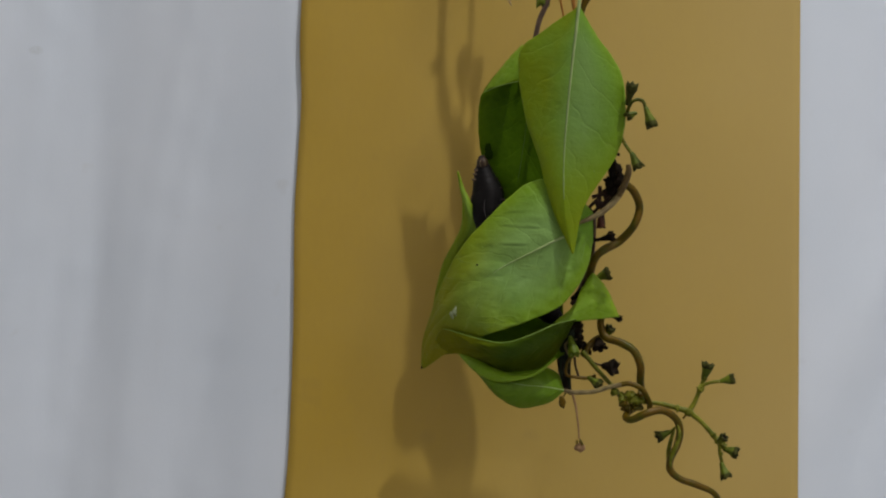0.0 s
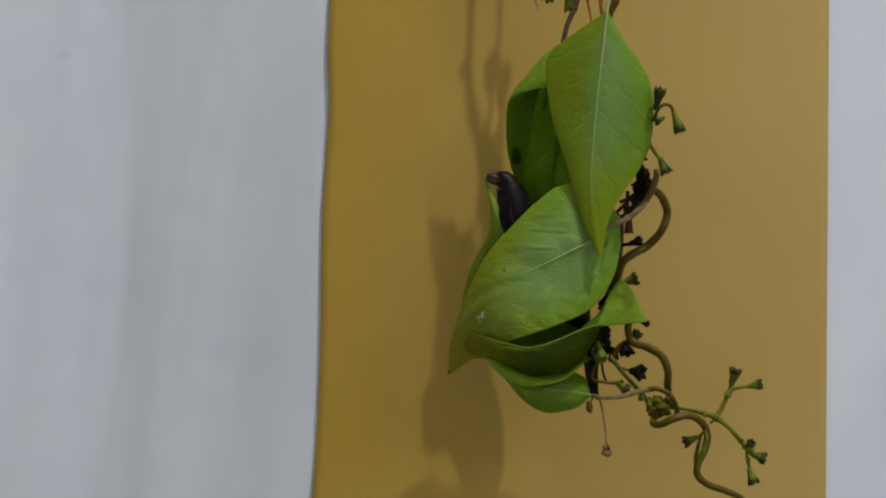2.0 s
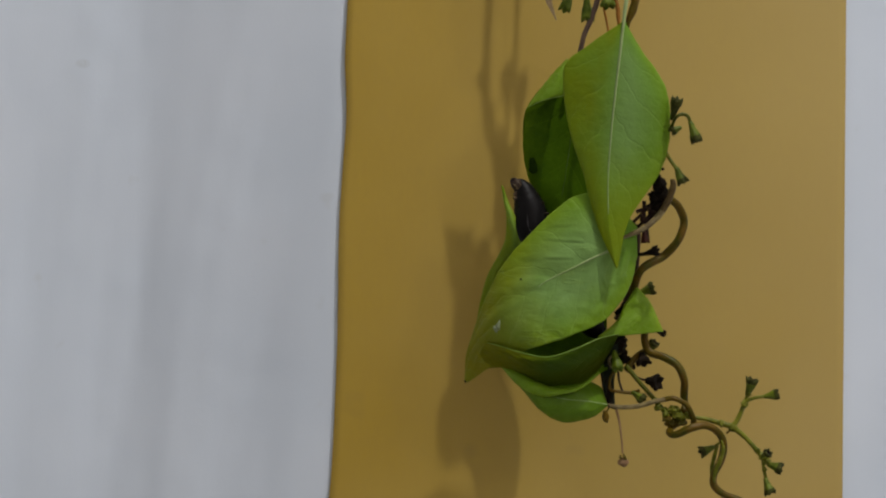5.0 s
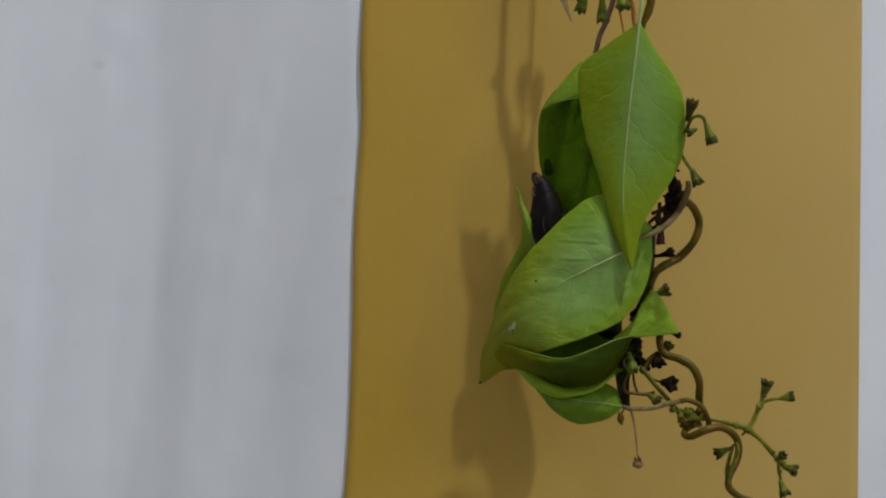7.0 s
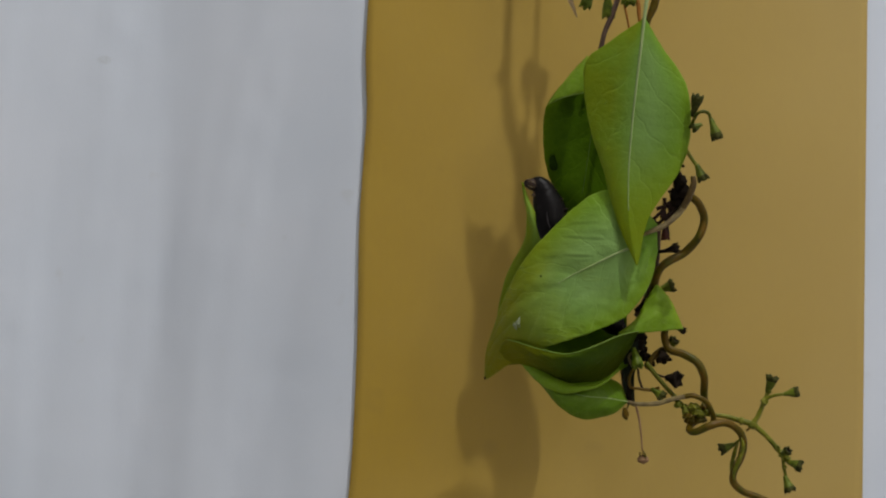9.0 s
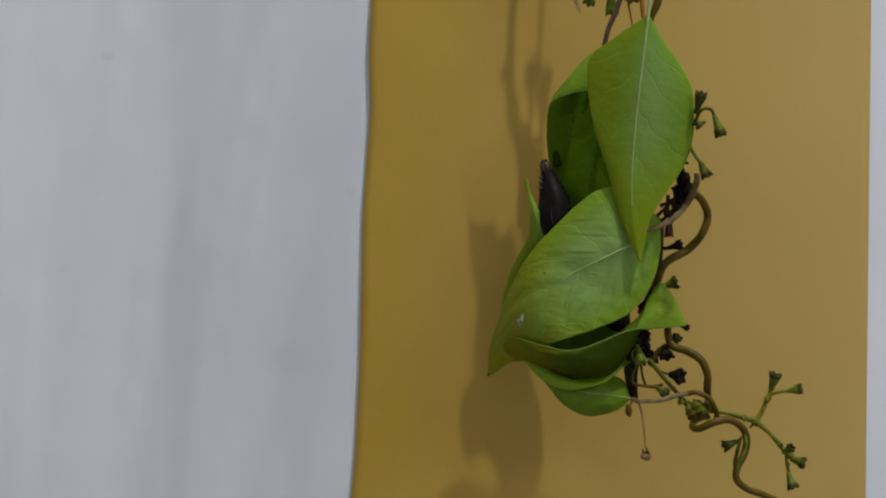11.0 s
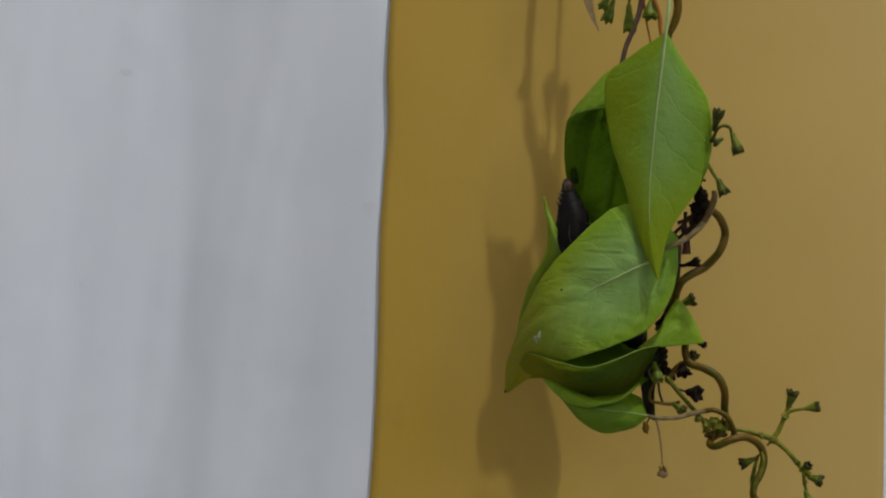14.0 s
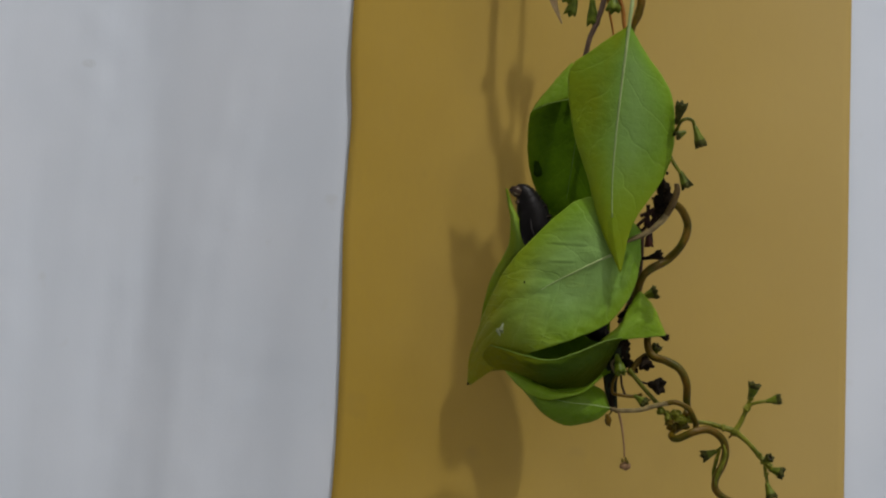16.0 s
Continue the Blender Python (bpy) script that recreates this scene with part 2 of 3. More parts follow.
def tube_mesh(name, pts, radii, material, steps=8, sides=10, seed=0.0, knobbly=0.13):
    n = steps * (len(pts) - 1)
    verts, faces = [], []
    side = None
    for i in range(n + 1):
        x = i / n
        p = glide(pts, x)
        t = (glide(pts, min(1, x + 0.01)) - glide(pts, max(0, x - 0.01))).normalized()
        if side is None:
            side = t.orthogonal().normalized()
        side = (side - t * side.dot(t)).normalized()
        up = t.cross(side)
        f = x * (len(radii) - 1)
        j = min(int(f), len(radii) - 2)
        r = radii[j] + (radii[j + 1] - radii[j]) * (f - j)
        for k in range(sides):
            a = 2 * math.pi * k / sides
            rr = r * (1 + knobbly * noise.noise(Vector((x * 14 + seed, math.cos(a), math.sin(a)))))
            verts.append(p + (side * math.cos(a) + up * math.sin(a)) * rr)
    for i in range(n):
        for k in range(sides):
            faces.append((i * sides + k, i * sides + (k + 1) % sides, (i + 1) * sides + (k + 1) % sides, (i + 1) * sides + k))
    faces.append(tuple(range(sides - 1, -1, -1)))
    faces.append(tuple(range(n * sides, (n + 1) * sides)))
    return mesh_of(name, verts, faces, material)


def line(*uvd):
    return [at(*p) for p in uvd]


MM = 0.001


def stalk(name, parent, pts, radii, material, label="", sides=10):
    return part(name, tube_mesh(name, pts, [r * MM for r in radii], material, sides=sides, seed=pts[0].x * 900), parent, label)


def leaf(vine, left, mid, right, material, label, rib_material=None, rib=0.45, veins=4, ripple=0.38, name="leaf", rows=110, cols=44, rib_from=0.0, rib_to=0.97, keel=0.0, quilt=0.16, pleats=()):
    """A blade lofted over its two margins and its midrib, with thickness, a raised midrib and side veins. keel: how sharply it ridges at the midrib,
    quilt: how far it puffs up between the side veins, both in millimetres; pleats: creases (u, v, u, v, width, depth)."""
    L, C, R = line(*left), line(*mid), line(*right)
    seed = L[0].x * 700 + L[-1].z * 300

    def spot(s, t):
        a, b, c = glide(L, t), glide(C, t), glide(R, t)
        p = a * ((s * s - s) / 2) + b * (1 - s * s) + c * ((s * s + s) / 2)
        w = 0.5 * (1 - abs(2 * t - 1) ** 3)
        waves = noise.noise(Vector((s * 1.3 + seed, t * 4.5, seed))) * 2.4 + 0.30 * math.cos(2 * math.pi * (t * 6.0 - abs(s) * 1.5)) * (1 - s * s)
        edge = noise.noise(Vector((t * 16, s * 2, seed + 5))) * max(0.0, abs(s) - 0.6) * 1.6
        q = Vector((p.x * 150 + seed, p.z * 330, seed * 0.5))
        crease = 0.42 * (abs(noise.noise(q)) ** 0.8) + 0.12 * noise.noise(q * 2.7)
        puff = quilt * (abs(math.sin(math.pi * (t * 7.0 - abs(s) * 2.2 + 0.3 * noise.noise(Vector((s * 2, t * 3, seed)))))) ** 0.6) * (1 - s ** 4) * (0.6 + noise.noise(Vector((s * 3 + seed, t * 7, 1.0))))
        ridge = keel * (s * s - abs(s))
        k = UNIT * (1 + p.y / REACH)
        fold = 0.0
        for u0, v0, u1, v1, wide, deep in pleats:
            du, dv = u1 - u0, v1 - v0
            ln = math.hypot(du, dv)
            pu, pv = p.x / k + 784 - u0, 441 - (p.z - HEIGHT) / k - v0
            along, off = (pu * du + pv * dv) / ln / ln, (pu * dv - pv * du) / ln / wide
            if -0.1 < along < 1.1 and abs(off) < 4:
                fold += deep * off * math.exp(0.5 - 0.5 * off * off) * max(0.0, 1 - (2.0 * (along - 0.5)) ** 4)
        rim = max(0.0, abs(s) - 0.8) * 1.3 * w * MM
        p = p + Vector((noise.noise(Vector((t * 22, s * 2, seed + 11))), 0, noise.noise(Vector((t * 22, s * 2, seed + 17))))) * rim
        return p + Vector((0, -1, 0)) * ((waves + edge + crease) * w * ripple * 2 + (puff + ridge) * 2 * w + fold) * MM

    front, back, uvs = [], [], []
    for j in range(rows + 1):
        for i in range(cols + 1):
            s, t = 2 * i / cols - 1, j / rows
            p = spot(s, t)
            e = 0.004
            du = spot(min(1, s + e), t) - spot(max(-1, s - e), t)
            dv = spot(s, min(1, t + e)) - spot(s, max(0, t - e))
            nr = du.cross(dv)
            nr = nr.normalized() if nr.length > 1e-14 else Vector((0, -1, 0))
            th = 0.10 * MM * (1 - 0.6 * abs(s))
            front.append(p + nr * th)
            back.append(p - nr * th)
            uvs.append((s, t))
    w, tot = cols + 1, len(front)
    faces = []
    for j in range(rows):
        for i in range(cols):
            q = (j * w + i, j * w + i + 1, (j + 1) * w + i + 1, (j + 1) * w + i)
            faces.append(q)
            faces.append(tuple(tot + k for k in reversed(q)))
    rim = [i for i in range(cols)] + [j * w + cols for j in range(rows)] + [rows * w + cols - i for i in range(cols)] + [(rows - j) * w for j in range(rows)]
    for a, b in zip(rim, rim[1:] + rim[:1]):
        faces.append((b, a, tot + a, tot + b))
    blade = part(name, mesh_of(name, front + back, faces, material, uvs + uvs), vine, label)
    if rib:
        pts = [spot(0, rib_from + (rib_to - rib_from) * k / 9) - Vector((0, 0.12 * MM, 0)) for k in range(10)]
        part("midrib", tube_mesh("midrib", pts, [rib * MM, rib * 0.6 * MM, rib * 0.25 * MM], rib_material or M_RIB, 5, 8, seed), blade, "pale raised midrib")
    for k in range(veins):
        for sg in (-1, 1):
            t0 = 0.08 + 0.72 * (k + (0.25 if sg > 0 else 0)) / max(1, veins)
            pts = [spot(sg * x * 0.82, min(0.97, t0 + 0.20 * x + 0.05 * x * x)) - Vector((0, 0.03 * MM, 0)) for x in (0.02, 0.25, 0.5, 0.75, 1.0)]
            part("side_vein", tube_mesh("side_vein", pts, [0.055 * MM, 0.04 * MM, 0.015 * MM], rib_material or M_VEIN, 4, 6, seed + k), blade)
    return blade


def bud(vine, base, tip, wide, material=None, teeth=5, name="flower_bud", label="", spread=1.25):
    """A small five-toothed calyx from its stalk end to its open mouth; wide in millimetres."""
    a, b = at(*base), at(*tip)
    ax = b - a
    ln = ax.length
    turn = ax.to_track_quat("Z", "Y").to_matrix()
    r, sides = wide * 0.58 * MM, teeth * 4
    rings = ((0.0, 0.36), (0.14, 0.44), (0.34, 0.56), (0.52, 0.74), (0.70, 0.96), (0.86, 1.04), (1.0, spread * 0.80), (0.97, 0.62), (0.84, 0.5), (0.80, 0.05))
    verts, faces = [], []
    ph = (a.x * 5000) % 6.28
    for i, (h, w) in enumerate(rings):
        for k in range(sides):
            ang = 2 * math.pi * k / sides + ph
            tooth = math.cos(teeth * (ang - ph))
            grow = h if i < 5 else h + (0.07 * tooth if i in (6, ) else 0.03 * tooth)
            rr = r * w * (1 + (0.12 * tooth if i in (5, 6, 7) else 0.06 * tooth)) * (1 + 0.30 * noise.noise(Vector((k * 0.9, i * 0.8, ph))))
            verts.append(a + turn @ Vector((rr * math.cos(ang), rr * math.sin(ang), grow * ln)))
    for i in range(len(rings) - 1):
        for k in range(sides):
            faces.append((i * sides + k, i * sides + (k + 1) % sides, (i + 1) * sides + (k + 1) % sides, (i + 1) * sides + k))
    faces.append(tuple(range(sides - 1, -1, -1)))
    faces.append(tuple((len(rings) - 1) * sides + k for k in range(sides)))
    me = mesh_of(name, verts, faces, material or M_BUD)
    if material is M_BUD:
        me.materials.append(M_CAP)
        me.materials.append(M_DARK)
        for f in me.polygons:
            f.material_index = 2 if f.vertices[0] >= 7 * sides else 1 if f.vertices[0] >= 4 * sides else 0
    return part(name, me, vine, label)


def pellet(parent, place, size, material, name, label="", seed=1.0, rough=0.25, turn=0.0):
    bm = bmesh.new()
    bmesh.ops.create_icosphere(bm, subdivisions=3, radius=1.0)
    for v in bm.verts:
        k = 1 + rough * noise.noise(v.co * 1.6 + Vector((seed, 0, 0))) + 0.4 * rough * noise.noise(v.co * 4 + Vector((0, seed, 0)))
        v.co = Vector((v.co.x * size[0], v.co.y * size[1], v.co.z * size[2])) * k * MM
    bmesh.ops.rotate(bm, verts=bm.verts, cent=(0, 0, 0), matrix=Matrix.Rotation(radians(turn), 3, "Y"))
    bmesh.ops.translate(bm, verts=bm.verts, vec=at(*place))
    me = bpy.data.meshes.new(name)
    bm.to_mesh(me)
    bm.free()
    me.materials.append(material)
    me.polygons.foreach_set("use_smooth", [True] * len(me.polygons))
    return part(name, me, parent, label)


# ---- the room, closed round the camera ----
def slab(name, lo, hi, material, label):
    bm = bmesh.new()
    bmesh.ops.create_cube(bm, size=1.0)
    for v in bm.verts:
        v.co = Vector([lo[i] if v.co[i] < 0 else hi[i] for i in range(3)])
    me = bpy.data.meshes.new(name)
    bm.to_mesh(me)
    bm.free()
    me.materials.append(material)
    return tagged(new(name, me), label=label, category=name.split("_")[0], kind="structure")


slab("floor", (-1.3, -2.3, -0.1), (1.3, 0.05, 0.0), M_FLOOR, "plain pale floor under the hanging cloth")
slab("ceiling", (-1.3, -2.3, 2.2), (1.3, 0.05, 2.3), M_CEIL, "plain off-white ceiling")
slab("wall_north", (-1.4, 0.05, -0.1), (1.4, 0.15, 2.3), M_WALL, "plain off-white wall behind the cloth")
slab("wall_south", (-1.4, -2.4, -0.1), (1.4, -2.3, 2.3), M_WALL, "plain off-white wall")
slab("wall_west", (-1.4, -2.3, -0.1), (-1.3, 0.05, 2.3), M_WALL, "plain off-white wall")
slab("wall_east", (1.3, -2.3, -0.1), (1.4, 0.05, 2.3), M_WALL, "plain off-white wall")


def card_front(x):
    """How far the bowed card's front stands before the cloth plane, in metres."""
    return -0.0045 * (((x - 0.034) / 0.0605) ** 2)


def white_cloth():
    nx, nz, w, h = 420, 200, 1.0, 0.62
    verts, faces = [], []
    for j in range(nz + 1):
        z = h * j / nz
        for i in range(nx + 1):
            x = -0.5 + w * i / nx
            lean = x - (0.10 + 1.6 * max(0.0, x + 0.12)) * (z - 0.15) + 0.006 * math.sin(9 * z)
            fold = (0.50 - 1.1 * min(0.3, max(0.0, z - 0.10))) * noise.noise(Vector((lean * 34, z * 3.0, 2.0))) + 0.95 * noise.noise(Vector((lean * 75, z * 5.0, 7.0))) * min(1.0, max(0.25, 1.2 - z * 4.5)) + 0.25 * noise.noise(Vector((x * 18, z * 14, 4.0))) + 0.18 * noise.noise(Vector((lean * 190, z * 12, 9.0))) + 0.06 * noise.noise(Vector((x * 150, z * 130, 3.0)))
            beside = min(1.0, max(0.12, min(abs(x + 0.027), abs(x - 0.095)) / 0.02))
            verts.append((x, 0.0054 + 0.28 * min(0.05, max(0.0, x - 0.094)) + 0.26 * min(0.05, max(0.0, -0.027 - x)) - 0.0031 * fold * beside, z))
    for j in range(nz):
        for i in range(nx):
            a = j * (nx + 1) + i
            faces.append((a, a + 1, a + nx + 2, a + nx + 1))
    me = mesh_of("white_cloth", verts, faces, M_CLOTH)
    ob = tagged(new("white_cloth", me), label="white cloth hanging in soft upright folds", category="cloth")
    th = ob.modifiers.new("thickness", "SOLIDIFY")
    th.thickness, th.offset = 0.0006, -1.0
    return ob


def brown_card():
    """A tall strip of brown card, bowed towards the camera, its left margin cut unevenly."""
    nx, nz, top = 60, 170, 0.33
    left_edge = [at(u, 0).x for u in (606, 600, 596, 598, 592, 586, 584, 583, 580, 576, 570, 560)]
    ks = [Vector((x, 0, 0)) for x in left_edge]
    verts, faces = [], []
    for side in (0, 1):
        for j in range(nz + 1):
            z = top * j / nz
            v = 441 + (HEIGHT - z) / UNIT
            x0 = glide(ks, (v + 90) / 1050.0).x + 0.00012 * noise.noise(Vector((z * 160, 3, 0)))
            x1 = at(1483 - 0.007 * v, 0).x
            for i in range(nx + 1):
                x = x0 + (x1 - x0) * i / nx
                y = -card_front(x) + 0.0005 * noise.noise(Vector((x * 30, 5, z * 22))) + (0.0003 if side else 0.0)
                verts.append((x * (1 + y / REACH), y, z))
    n, w = (nx + 1) * (nz + 1), nx + 1
    for j in range(nz):
        for i in range(nx):
            a = j * w + i
            faces.append((a, a + 1, a + w + 1, a + w))
            faces.append((n + a + w, n + a + w + 1, n + a + 1, n + a))
    rim = list(range(nx)) + [j * w + nx for j in range(nz)] + [nz * w + nx - i for i in range(nx)] + [(nz - j) * w for j in range(nz)]
    for a, b in zip(rim, rim[1:] + rim[:1]):
        faces.append((b, a, n + a, n + b))
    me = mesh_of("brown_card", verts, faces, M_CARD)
    return tagged(new("brown_card", me), label="tall strip of plain brown kraft card standing before the cloth", category="card")


white_cloth()
brown_card()

# ---- the vine ----
vine = thing("climbing_vine", at(1022, -890, 0), label="cut climbing vine with rolled green leaves and withered flower buds", category="vine")

# hanging leaf in front
leaf(vine,
     ((1087, 36, 41.2), (1028, 76, 38.7), (984, 118, 36.2), (991, 215, 35.8), (1018, 305, 36), (1043, 395, 37), (1076, 471, 38)),
     ((1090, 30, 41.2), (1084, 84, 41.4), (1075, 160, 40.6), (1067, 240, 39.4), (1062, 320, 38.7), (1064, 400, 38.5), (1077, 472, 38.2)),
     ((1092, 36, 41.2), (1120, 84, 39.9), (1162, 148, 38), (1172, 225, 37.2), (1155, 300, 37), (1100, 385, 37.8), (1079, 471, 38)),
     M_BACK, "long pointed green leaf seen from its pale-veined underside", rib=0.36, rows=150, cols=64, keel=1.2, quilt=0.035, ripple=0.13, rib_to=0.78)
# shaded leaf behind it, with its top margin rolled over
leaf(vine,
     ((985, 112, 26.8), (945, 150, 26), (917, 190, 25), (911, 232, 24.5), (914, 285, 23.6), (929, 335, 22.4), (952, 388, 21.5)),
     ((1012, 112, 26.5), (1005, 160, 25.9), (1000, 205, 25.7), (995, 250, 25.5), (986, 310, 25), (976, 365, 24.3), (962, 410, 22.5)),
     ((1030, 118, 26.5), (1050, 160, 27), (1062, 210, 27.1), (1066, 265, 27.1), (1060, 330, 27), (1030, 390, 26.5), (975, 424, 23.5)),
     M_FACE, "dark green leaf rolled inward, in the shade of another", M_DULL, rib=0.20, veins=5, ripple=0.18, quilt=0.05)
leaf(vine,
     ((990, 100, 29), (965, 126, 28.2), (938, 160, 26.6), (917, 190, 25.3)),
     ((992, 132, 31.2), (968, 148, 30.6), (943, 167, 28.8), (919, 188, 25.9)),
     ((992, 164, 31.8), (970, 168, 31.6), (946, 174, 29.8), (921, 184, 26.2)),
     M_YOUNG, "bright rolled-over leaf margin", rib=0, veins=0, name="rolled_margin", rows=24, cols=12, ripple=0.08)
stalk("leaf_rim", vine, line((992, 165, 32), (970, 169, 31.8), (946, 175, 30), (922, 186, 26.5)), (0.12, 0.13, 0.07), M_RIM, "pale leaf rim", 6)
# large middle leaf, its tip drawn out and bent down
leaf(vine,
     ((1113, 398, 31), (1062, 345, 34), (1000, 346, 34.4), (925, 410, 33.5), (866, 482, 31), (816, 606, 23), (808, 669, 14)),
     ((1113, 424, 31.6), (1052, 446, 35.6), (1000, 471, 36.2), (945, 500, 36.2), (886, 548, 34.5), (836, 610, 26.5), (810, 673, 14)),
     ((1114, 448, 30.6), (1100, 505, 31.4), (1060, 560, 34.4), (1000, 590, 36.4), (930, 613, 36), (874, 634, 29), (814, 674, 14)),
     M_FOLD, "broad green leaf folded over the larva, underside outward", rib=0.29, rib_from=0.12, rib_to=0.52, veins=5, rows=150, cols=80, quilt=0.24, ripple=0.44,
     pleats=((943, 421, 1026, 426, 1.5, 0.20), (946, 454, 1000, 455, 1.5, 0.20), (955, 399, 1014, 396, 1.6, 0.10), (1048, 482, 1060, 512, 3.0, 0.12), (1092, 432, 1076, 500, 5.0, 0.5), (1070, 505, 1040, 552, 5.0, 0.25), (985, 520, 940, 580, 6.0, 0.16), (1030, 470, 1000, 560, 6.0, 0.14)))
# pointed leaf behind, beside the larva
leaf(vine,
     ((873, 325, 28.5), (877, 352, 28.2), (882, 382, 28.4), (878, 428, 26.5), (848, 487, 21.5), (832, 550, 18), (828, 598, 17)),
     ((874, 325, 28.6), (880, 352, 28.6), (889, 384, 29.4), (895, 430, 28.5), (876, 482, 23.5), (858, 545, 20), (844, 598, 18)),
     ((876, 326, 28.5), (885, 352, 28.6), (901, 388, 29.4), (918, 432, 29), (905, 475, 23.5), (890, 535, 22), (862, 598, 20)),
     M_OLIVE, "narrow pointed green leaf beside the larva", rib=0, veins=0, rows=40, cols=14)
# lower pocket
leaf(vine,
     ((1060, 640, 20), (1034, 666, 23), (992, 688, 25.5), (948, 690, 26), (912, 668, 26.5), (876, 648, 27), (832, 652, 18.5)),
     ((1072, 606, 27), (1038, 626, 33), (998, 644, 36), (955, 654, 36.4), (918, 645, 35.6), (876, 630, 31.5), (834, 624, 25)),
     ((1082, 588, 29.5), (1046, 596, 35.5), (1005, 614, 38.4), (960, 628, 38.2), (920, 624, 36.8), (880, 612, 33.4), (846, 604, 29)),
     M_POCKET, "green leaf folded up into a pocket, shade in its colour", M_DULL, rib=0.0, veins=3)
stalk("leaf_rim", vine, line((848, 604, 29.7), (862, 607, 31.4), (905, 620, 36.0), (955, 629, 38.5), (1003, 615, 38.7), (1047, 596, 35.8), (1081, 588, 29.9)), (0.06, 0.12, 0.12, 0.08), M_RIM, "pale leaf rim", 6)
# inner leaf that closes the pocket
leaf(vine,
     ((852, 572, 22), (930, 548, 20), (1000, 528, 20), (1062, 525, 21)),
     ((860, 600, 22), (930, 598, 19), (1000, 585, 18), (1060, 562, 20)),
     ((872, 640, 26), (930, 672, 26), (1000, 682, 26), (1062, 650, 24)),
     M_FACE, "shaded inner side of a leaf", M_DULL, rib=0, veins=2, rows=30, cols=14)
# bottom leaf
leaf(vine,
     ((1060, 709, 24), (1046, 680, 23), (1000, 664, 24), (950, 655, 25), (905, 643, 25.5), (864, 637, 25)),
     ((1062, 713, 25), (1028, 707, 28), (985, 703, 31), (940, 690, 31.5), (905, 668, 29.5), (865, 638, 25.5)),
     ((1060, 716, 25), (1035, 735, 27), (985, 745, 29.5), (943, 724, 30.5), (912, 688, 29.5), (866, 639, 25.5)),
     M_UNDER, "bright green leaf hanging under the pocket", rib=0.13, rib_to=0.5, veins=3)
leaf(vine,
     ((866, 637, 25.5), (900, 649, 28.5), (935, 671, 30.5), (970, 684, 31), (1010, 679, 30), (1046, 654, 26)),
     ((867, 639, 26), (902, 664, 30.5), (940, 684, 32.8), (975, 689, 32.8), (1012, 682, 31), (1047, 656, 26.5)),
     ((868, 641, 25.7), (905, 681, 31), (945, 699, 33), (980, 695, 33), (1015, 685, 31), (1048, 658, 26)),
     M_YOUNG, "bright rolled-over leaf margin", rib=0, veins=0, name="rolled_margin", rows=40, cols=10, ripple=0.1)
# small twisted leaf end
leaf(vine,
     ((1110, 508, 27), (1094, 532, 27), (1076, 566, 28), (1042, 594, 30)),
     ((1113, 506, 27), (1113, 533, 27.6), (1110, 560, 28), (1100, 590, 28.5)),
     ((1117, 508, 27), (1134, 528, 26), (1147, 553, 25), (1160, 584, 24)),
     M_YOUNG, "small bright leaf end twisted outward", rib=0, veins=0, rows=28, cols=14, ripple=0.2, quilt=0.06)
for spot_u, spot_v, spot_d in ((1115, 168, 39.8), (908, 491, 35.0)):
    pellet(vine, (spot_u, spot_v, spot_d), (0.22, 0.2, 0.22), M_DARK, "dark_speck", "", spot_u)
for place, size, turn in (((869, 571, 32.7), (0.42, 0.2, 1.25), 28), ((863, 580, 32.2), (0.32, 0.18, 0.75), -24), ((873, 579, 32.6), (0.25, 0.16, 0.5), 60)):
    pellet(vine, place, size, M_SCAR, "pale_scar", "small pale scar on the leaf", turn * 1.7, 0.8, turn)
pellet(vine, (929, 291, 24.9), (0.9, 0.16, 1.8), M_FRASS, "dark_blotch", "dark blotch near the leaf margin", 6.0, 0.5, -10)

# stems at the top; they hang over the card's upper edge
stalk("stem", vine, line((1012, 90, 31), (1020, 58, 31), (1034, 24, 31), (1046, -20, 31), (1048, -100, 31), (1034, -200, 26), (1004, -300, 26), (1002, -420, 26), (1004, -540, 25), (1012, -700, 20), (1022, -850, 8), (1022, -902, -2), (1022, -870, -9)), (0.55, 0.62, 0.65, 0.8, 0.95, 1.0), M_PURPLE, "purple-grey twining stem")
stalk("petiole", vine, line((1085, 88, 41.5), (1088, 48, 41.6), (1091, 20, 41.5), (1095, -20, 41), (1092, -90, 37), (1072, -190, 30), (1056, -290, 26), (1052, -420, 26), (1050, -540, 25), (1030, -680, 21)), (0.16, 0.46, 0.5, 0.45, 0.45), M_RIB, "pale green petiole")
stalk("stalk", vine, line((1064, 60, 30), (1059, 34, 30), (1054, 8, 30), (1047, -40, 31)), (0.22, 0.28, 0.3), M_ORANGE, "thin rusty stalk")
stalk("stalk", vine, line((1084, 60, 30), (1080, 30, 30), (1076, 0, 30), (1050, -75, 31)), (0.35, 0.5, 0.5), M_ORANGE, "rusty orange stalk")
stalk("stem", vine, line((1094, 60, 31), (1097, 36, 31), (1107, 10, 31), (1110, -20, 31), (1098, -90, 31), (1078, -180, 31)), (0.3, 0.9, 0.95, 0.6), M_STEM, "brown stem")
# unseen buds above, placed for the knots of shadow they cast on the card
for base, tip, wide in (((1032, -300, 25), (1032, -375, 25), 2.0), ((1058, -300, 26), (1060, -370, 26), 2.4), ((998, -330, 25), (984, -372, 25), 1.3)):
    bud(vine, base, tip, wide, M_BUD, label="green toothed flower calyx")
stalk("flower_stalk", vine, line((1032, -302, 25), (1030, -270, 25), (1020, -230, 26)), (0.35, 0.4), M_GREEN)
